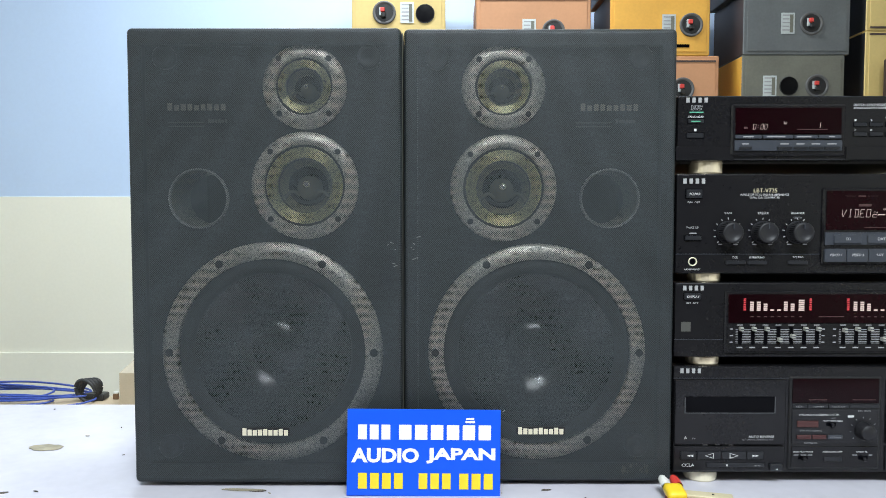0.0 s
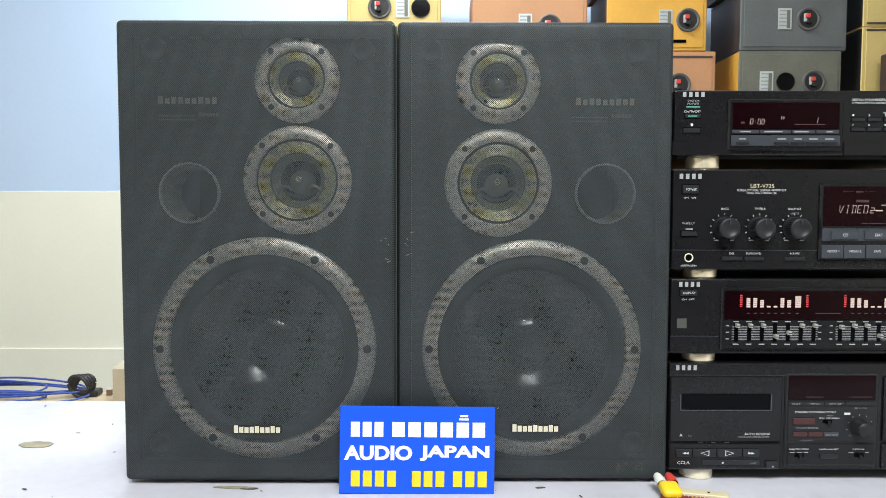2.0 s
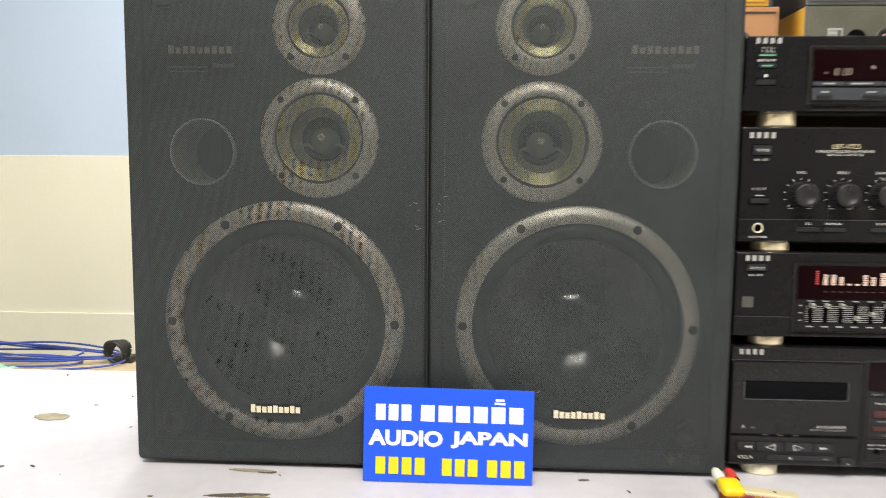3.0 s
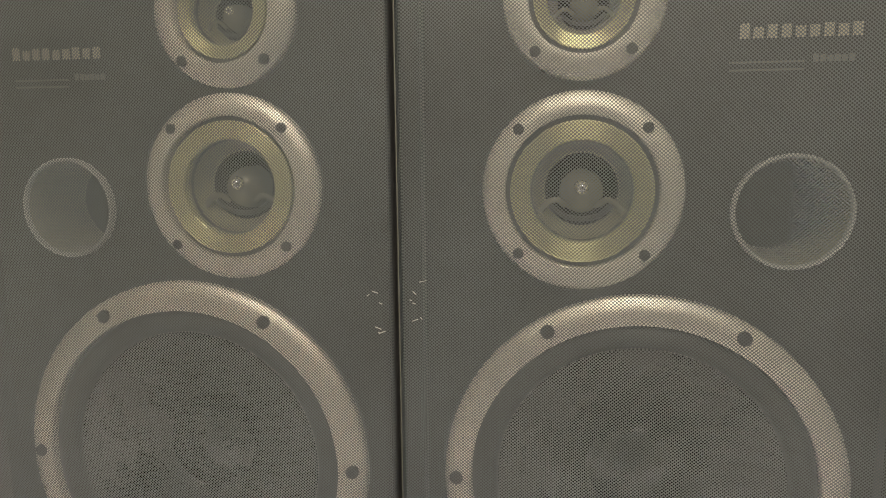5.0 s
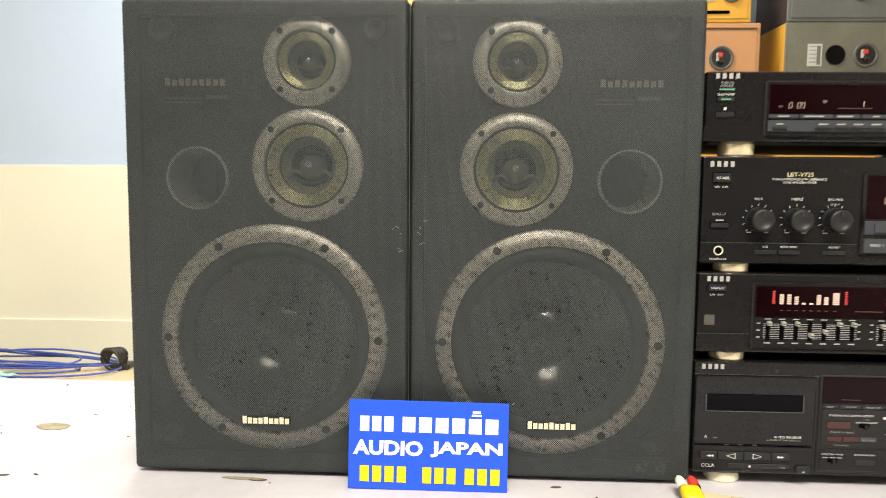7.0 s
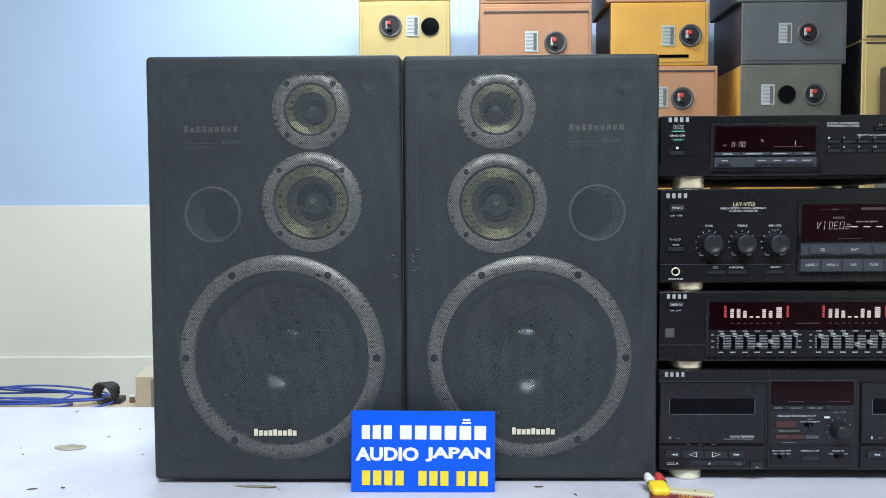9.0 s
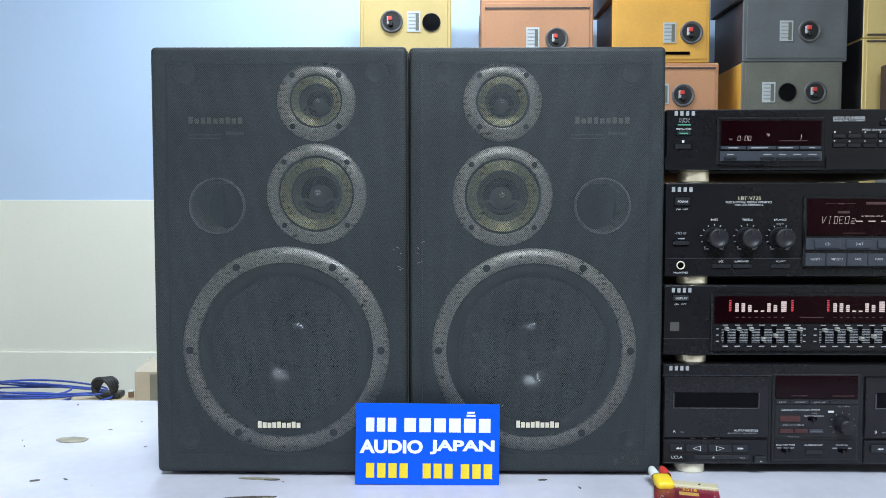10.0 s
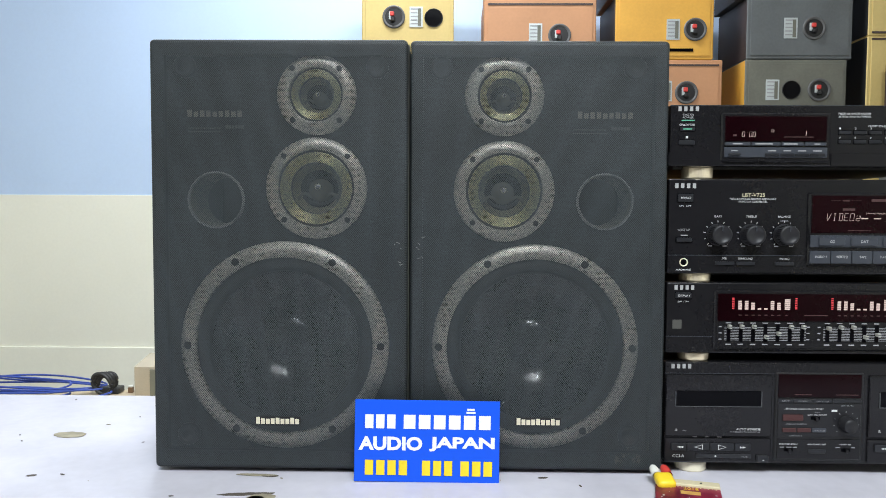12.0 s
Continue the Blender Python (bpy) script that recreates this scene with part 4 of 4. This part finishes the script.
# ---- sign board ----
sign = thing("sign_board", "small bright blue acrylic sign with white and yellow print", "sign", pose(0.027, 0.951, 0.7502, -4, 0.6, 0.5))
part("panel", rbox(-0.0965, 0.0965, 0.0, 0.003, 0.0, 0.1085, 0.0006, 1), M_BLUE, sign, "blue acrylic panel")
part("stand", rbox(-0.0965, 0.0965, 0.003, 0.045, 0.0, 0.0025, 0.0006, 1), M_BLUE, sign)
letter_bars(3, -0.0625, -0.0004, 0.0800, 0.044, 0.0185, M_SIGNWHITE, sign, 3, fill=0.76)
letter_bars(6, 0.0265, -0.0004, 0.0800, 0.120, 0.0185, M_SIGNWHITE, sign, 4, fill=0.78)
part("bar", rbox(0.052, 0.064, -0.0007, -0.0001, 0.0920, 0.0945), M_SIGNWHITE, sign)
part("bar", rbox(0.053, 0.063, -0.0007, -0.0001, 0.0960, 0.0985), M_SIGNWHITE, sign)
lettering("AUDIO", -0.0485, -0.0006, 0.051, 0.0185, M_SIGNWHITE, sign, 0.085, "white sign lettering", 0.042)
lettering("JAPAN", 0.0465, -0.0006, 0.051, 0.0195, M_SIGNWHITE, sign, 0.087, "white sign lettering", 0.042)
for x, n, w in ((-0.054, 4, 0.060), (0.014, 3, 0.044), (0.066, 3, 0.046)):
    letter_bars(n, x, -0.0004, 0.019, w, 0.0195, M_SIGNYELLOW, sign, 5, fill=0.74)

# ---- plug bundle and card on the table ----
plug = thing("audio_plugs", "yellow phono plug bundle with white and red tips on the table", "cable plug", pose(0.3385, 0.943, 0.7550, 14, 0, 3) @ Matrix.Scale(0.82, 4))
part("yellow_body", rbox(-0.0145, 0.0145, -0.020, 0.012, 0.0, 0.016, 0.006, 3), M_YELLOW, plug, "yellow plastic sleeve", True)
for x, m in ((-0.0088, M_WHITEPL), (0.0090, M_RED)):
    part("tip", lathe([(0.0074, -0.004), (0.0074, 0.010), (0.0060, 0.018), (0.0025, 0.0235), (0, 0.024)], 20, x, 0.012, 0.0095), m, plug, "rounded plug tip", True)
card = thing("calendar_card", "small crimson desk calendar with a cream edge lying flat", "calendar", pose(0.3690, 0.942, 0.7505, 0, 0, -15) @ Matrix.Diagonal((0.93, 1, 1, 1)))
part("cover", rbox(-0.043, 0.043, -0.135, -0.013, 0.0, 0.006, 0.0006, 1), M_CARD, card, "glossy crimson patterned cover")
part("spine", rbox(-0.043, 0.043, -0.013, 0.004, 0.0, 0.009, 0.001, 1), M_CREAM, card, "cream binding strip")
for x in (-0.022, 0.018):
    part("staple", rbox(x - 0.0015, x + 0.0015, -0.006, -0.003, 0.0088, 0.0095), M_SCREW, card)
part("inset", rbox(-0.010, 0.016, -0.040, -0.029, 0.0055, 0.0062), M_GOLD, card, "gold patterned inset")
t2018 = lettering("2018", 0, 0, 0, 0.009, M_YELLOW, card, 0.020, "gold year number")
t2018.matrix_basis = pose(0.004, -0.022, 0.0068, -90, 0, 0)
for k in range(16):
    part("bead", cyl(0.0007, 0.0055, 0.0066, -0.038 + k * 0.005, -0.016, 0, "z", 8), M_CREAM, card)
rf = random.Random(8)
for k in range(22):
    fx, fy = rf.uniform(-0.04, 0.04), rf.uniform(-0.12, -0.02)
    part("flake", cyl(rf.uniform(0.0006, 0.0022), 0.0055, 0.0063, fx, fy, 0, "z", 7), M_LABEL if k % 3 else M_GOLD, card)

# ---- loudspeakers stored against the wall, backs to the room ----
BACK = 2.5


def stored_box(x0, x1, z0, z1, mat, side_mat, fittings, label, y=BACK, depth=0.27):
    ob = thing("stored_loudspeaker", label, "loudspeaker", pose(0.008, 0, 0), "loudspeakers stacked against the wall")
    bm = rbox(x0, x1, y, y + depth, z0, z1, 0.003, 1)
    for f in bm.faces:
        f.material_index = 1 if abs(f.normal.x) > 0.8 else 0
    part("cabinet", bm, [mat, side_mat], ob)
    e = 0.012
    part("back_panel", rbox(x0 + e, x1 - e, y - 0.0025, y + 0.001, z0 + e, z1 - e, 0.001, 1), mat, ob)
    for kind, fx, fz in fittings:
        if kind == "cup":
            cup = part("terminal_cup", lathe([(0.038, 0.0), (0.038, -0.006), (0.035, -0.007), (0.031, -0.006), (0.029, -0.0035), (0, -0.0032)], 40, fx, y - 0.001, fz), M_CUP, ob, "round grey terminal cup", True)
            part("cup_well", cyl(0.029, -0.0055, -0.003, fx, y, fz, segs=32), M_FRAME, cup)
            part("red_clip", rbox(fx - 0.012, fx + 0.002, y - 0.018, y - 0.005, fz + 0.001, fz + 0.015, 0.002, 1), M_RED, cup, "red terminal clip")
            part("black_clip", rbox(fx - 0.009, fx + 0.005, y - 0.020, y - 0.005, fz - 0.017, fz - 0.003, 0.002, 1), M_FRAME, cup)
            part("clip_base", rbox(fx - 0.016, fx - 0.007, y - 0.011, y - 0.005, fz - 0.010, fz + 0.016, 0.001, 1), M_LABEL, cup)
        elif kind == "label":
            lb = part("rating_label", rbox(fx - 0.022, fx + 0.022, y - 0.0045, y - 0.002, fz - 0.034, fz + 0.034), M_LABEL, ob, "silver rating label")
            for k in range(5):
                part("print_bar", rbox(fx - 0.018, fx + (0.004 if k % 2 else 0.016), y - 0.0052, y - 0.0046, fz + 0.026 - k * 0.012 - 0.002, fz + 0.026 - k * 0.012 + 0.002), M_GREYPRINT, lb)
            part("print_bar", rbox(fx + 0.006, fx + 0.017, y - 0.0054, y - 0.0046, fz - 0.03, fz + 0.028), M_OLIVE, lb)
        elif kind == "port":
            pr = part("port_rim", lathe([(0.031, 0.0), (0.031, -0.004), (0.029, -0.005), (0.0285, -0.001)], 40, fx, y - 0.001, fz), M_FRAME, ob, "", True)
            part("port_hole", cyl(0.0288, -0.0045, -0.003, fx, y, fz, segs=32), M_BLACKGLASS, pr, "dark round port")
        elif kind == "slot":
            part("slot", rbox(fx - 0.05, fx + 0.05, y - 0.0045, y - 0.002, fz - 0.005, fz + 0.005), M_BLACKGLASS, ob, "dark hand slot")
        elif kind == "groove":
            part("groove", rbox(x0 + 0.012, x1 - 0.012, y - 0.0042, y - 0.002, fz - 0.003, fz + 0.003), M_DARKSIDE, ob, "dark panel joint")
    return ob


YB, TB, OB = "pale yellow wooden loudspeaker", "terracotta brown wooden loudspeaker", "orange wooden loudspeaker"
SB, GB = "slate grey vinyl loudspeaker", "grey olive vinyl loudspeaker"
REAR = " seen from its back, stacked by the wall"


def column(x0, x1, tops, mats, sides, labels, fits, y=BACK):
    """Boxes one upon another, given the heights of the joints from the top down."""
    for k in range(len(tops) - 1):
        stored_box(x0[k], x1[k], tops[k + 1] + 0.001, tops[k], mats[k], sides[k], fits[k], labels[k] + REAR, y)


column([-0.261] * 7, [0.048] * 7, [2.05, 1.845, 1.62, 1.40, 1.175, 0.95, 0.725, 0.50],
       [M_YELLOWBOX] * 7, [M_YELLOWBOX] * 7, [YB] * 7,
       [[], [("cup", -0.153, 1.76), ("label", -0.078, 1.76), ("port", -0.019, 1.757)], [], [], [], [], []])
column([0.155, 0.150, 0.153, 0.153, 0.153, 0.153], [0.526] * 6, [2.04, 1.832, 1.60, 1.38, 1.10, 0.80, 0.50],
       [M_TERRA] * 6, [M_TERRA] * 6, [TB] * 6,
       [[], [("groove", 0.34, 1.803), ("label", 0.323, 1.705), ("cup", 0.403, 1.700)], [], [], [], []])
column([0.575, 0.590, 0.600, 0.590, 0.590, 0.59], [0.91, 0.918, 0.950, 0.93, 0.93, 0.93], [2.03, 1.832, 1.620, 1.40, 1.10, 0.80, 0.50],
       [M_TERRA, M_ORANGE, M_TERRA, M_ORANGE, M_TERRA, M_ORANGE], [M_DARKSIDE, M_DARKSIDE, M_TERRA, M_ORANGE, M_TERRA, M_ORANGE], [TB, OB, TB, OB, TB, OB],
       [[], [("label", 0.782, 1.720), ("cup", 0.855, 1.720), ("slot", 0.80, 1.652)], [("groove", 0.8, 1.602), ("cup", 0.830, 1.511), ("label", 0.760, 1.516)], [], [], []])
column([1.010, 1.028, 1.026, 1.02, 1.02, 1.02], [1.378, 1.378, 1.364, 1.35, 1.35, 1.35], [2.03, 1.829, 1.622, 1.41, 1.10, 0.80, 0.50],
       [M_SLATE, M_SLATE, M_OLIVE, M_ORANGE, M_SLATE, M_SLATE], [M_DARKSIDE, M_DARKSIDE, M_ORANGE, M_ORANGE, M_SLATE, M_SLATE], [SB, SB, GB, OB, SB, SB],
       [[], [("label", 1.172, 1.725), ("cup", 1.249, 1.725)], [("label", 1.117, 1.521), ("port", 1.180, 1.521), ("cup", 1.272, 1.521)], [], [], []])
column([1.43] * 5, [1.75] * 5, [2.05, 1.70, 1.40, 1.10, 0.80, 0.50], [M_YELLOWBOX] * 5, [M_CASE] * 5, [YB] * 5, [[("groove", 1.6, 1.712)], [("groove", 1.6, 1.69)], [], [], []])
dark = thing("dark_box", "small dark brown speaker box standing before a yellow one", "loudspeaker", pose(0.075, 0, 0))
part("cabinet", rbox(1.40, 1.64, 2.30, 2.46, 1.36, 1.60, 0.004, 1), M_DARKSIDE, dark)
part("back_panel", rbox(1.41, 1.63, 2.2975, 2.301, 1.37, 1.59, 0.001, 1), M_DARKSIDE, dark)
for k in range(3):
    stored_box(1.467, 1.707, 0.50 + k * 0.2867, 0.50 + (k + 1) * 0.2867 - 0.001, M_SLATE, M_SLATE, [], SB + REAR, 2.24, 0.235)

# ---- clutter on the bench ----
blue = thing("blue_cable_coil", "loosely coiled bright blue cable lying on the bench", "cable")
rc = random.Random(4)
for k in range(6):
    a, b = 0.26 + rc.uniform(-0.07, 0.06), 0.10 + rc.uniform(-0.04, 0.04)
    ox, oy, rise, ph = -1.40 + rc.uniform(-0.06, 0.06), 2.38 + rc.uniform(-0.04, 0.04), rc.uniform(0.005, 0.040), rc.uniform(-0.5, 0.5)
    pts = []
    for i in range(17):
        an = 2 * math.pi * i / 16
        pts.append((ox + a * math.cos(an), oy + b * math.sin(an), 0.506 + 0.006 * k * 0.5 + rise * max(0.0, 0.5 - 0.5 * math.cos(an + ph + 0.8)) * (0.6 + 0.4 * math.sin(an * 2 + k))))
    part("strand", tube(pts, 0.0033, 4, 8), M_CABLE, blue, "", True)
blackc = thing("black_cable_coil", "small bundled black cable standing on the bench", "cable")
for k in range(4):
    pts = [(-1.095 + 0.004 * k + 0.030 * math.cos(2 * math.pi * i / 12) + 0.016 * math.sin(2 * math.pi * i / 12) * (k - 1.5) * 0.4, 2.37 + 0.005 * k, 0.535 + 0.034 * math.sin(2 * math.pi * i / 12)) for i in range(13)]
    part("strand", tube(pts, 0.006, 4, 8), M_BLACKCABLE, blackc, "", True)
part("tie", rbox(-1.11, -1.04, 2.372, 2.42, 0.5005, 0.522, 0.006, 2), M_BLACKCABLE, blackc, "black cable tie")
bx = thing("beige_case", "beige plastic equipment case with sloped top on the bench", "case", pose(-0.860, 2.36, 0.5005, 0, 0, 0))
bm = rbox(-0.10, 0.22, -0.05, 0.075, 0.0, 0.105, 0.0)
for v in bm.verts:
    if v.co.z > 0.1 and v.co.y > 0:
        v.co.z += 0.022
part("shell", bm, M_BEIGE, bx)
part("front_panel", rbox(-0.050, 0.20, -0.054, -0.049, 0.008, 0.098, 0.002, 1), M_GREYGREEN, bx, "grey-green front panel")
sw = thing("small_block", "tiny brown and white plastic block on the bench", "plastic block", pose(-1.012, 2.40, 0.5005))
part("base", rbox(-0.008, 0.008, -0.006, 0.006, 0.0, 0.018, 0.001, 1), M_WOOD, sw)
part("cap", rbox(-0.008, 0.008, -0.006, 0.006, 0.018, 0.024, 0.001, 1), M_WHITEPL, sw)
cloth = thing("mint_cloth", "crumpled mint green cloth on the bench", "cloth")
bm = bmesh.new()
bmesh.ops.create_grid(bm, x_segments=24, y_segments=18, size=1)
for v in bm.verts:
    x, y = v.co.x, v.co.y
    v.co = Vector((-1.47 + 0.13 * x, 2.22 + 0.07 * y + 0.01 * math.sin(5 * x), 0.503 + 0.022 * max(0, 1 - x * x * y * y) * (0.5 + 0.5 * noise.noise((3 * x, 3 * y, 1.0)))))
part("fabric", bm, M_GREENCLOTH, cloth, "", True)
for tx0, ty0, tx1, ty1 in ((-1.75, 2.30, -1.42, 2.24), (-1.62, 2.08, -1.33, 2.05)):
    tool = thing("screwdriver", "red handled screwdriver lying on the bench", "screwdriver", group="screwdrivers on the bench")
    d = Vector((tx1 - tx0, ty1 - ty0, 0))
    p0 = Vector((tx0, ty0, 0.512))
    part("shaft", tube([p0, p0 + d * 0.6], 0.003, 2, 8), M_SCREW, tool, "dark steel shaft", True)
    part("handle", tube([p0 + d * 0.6, p0 + d * 0.8, p0 + d], 0.011, 3, 10), M_RED, tool, "red handle", True)
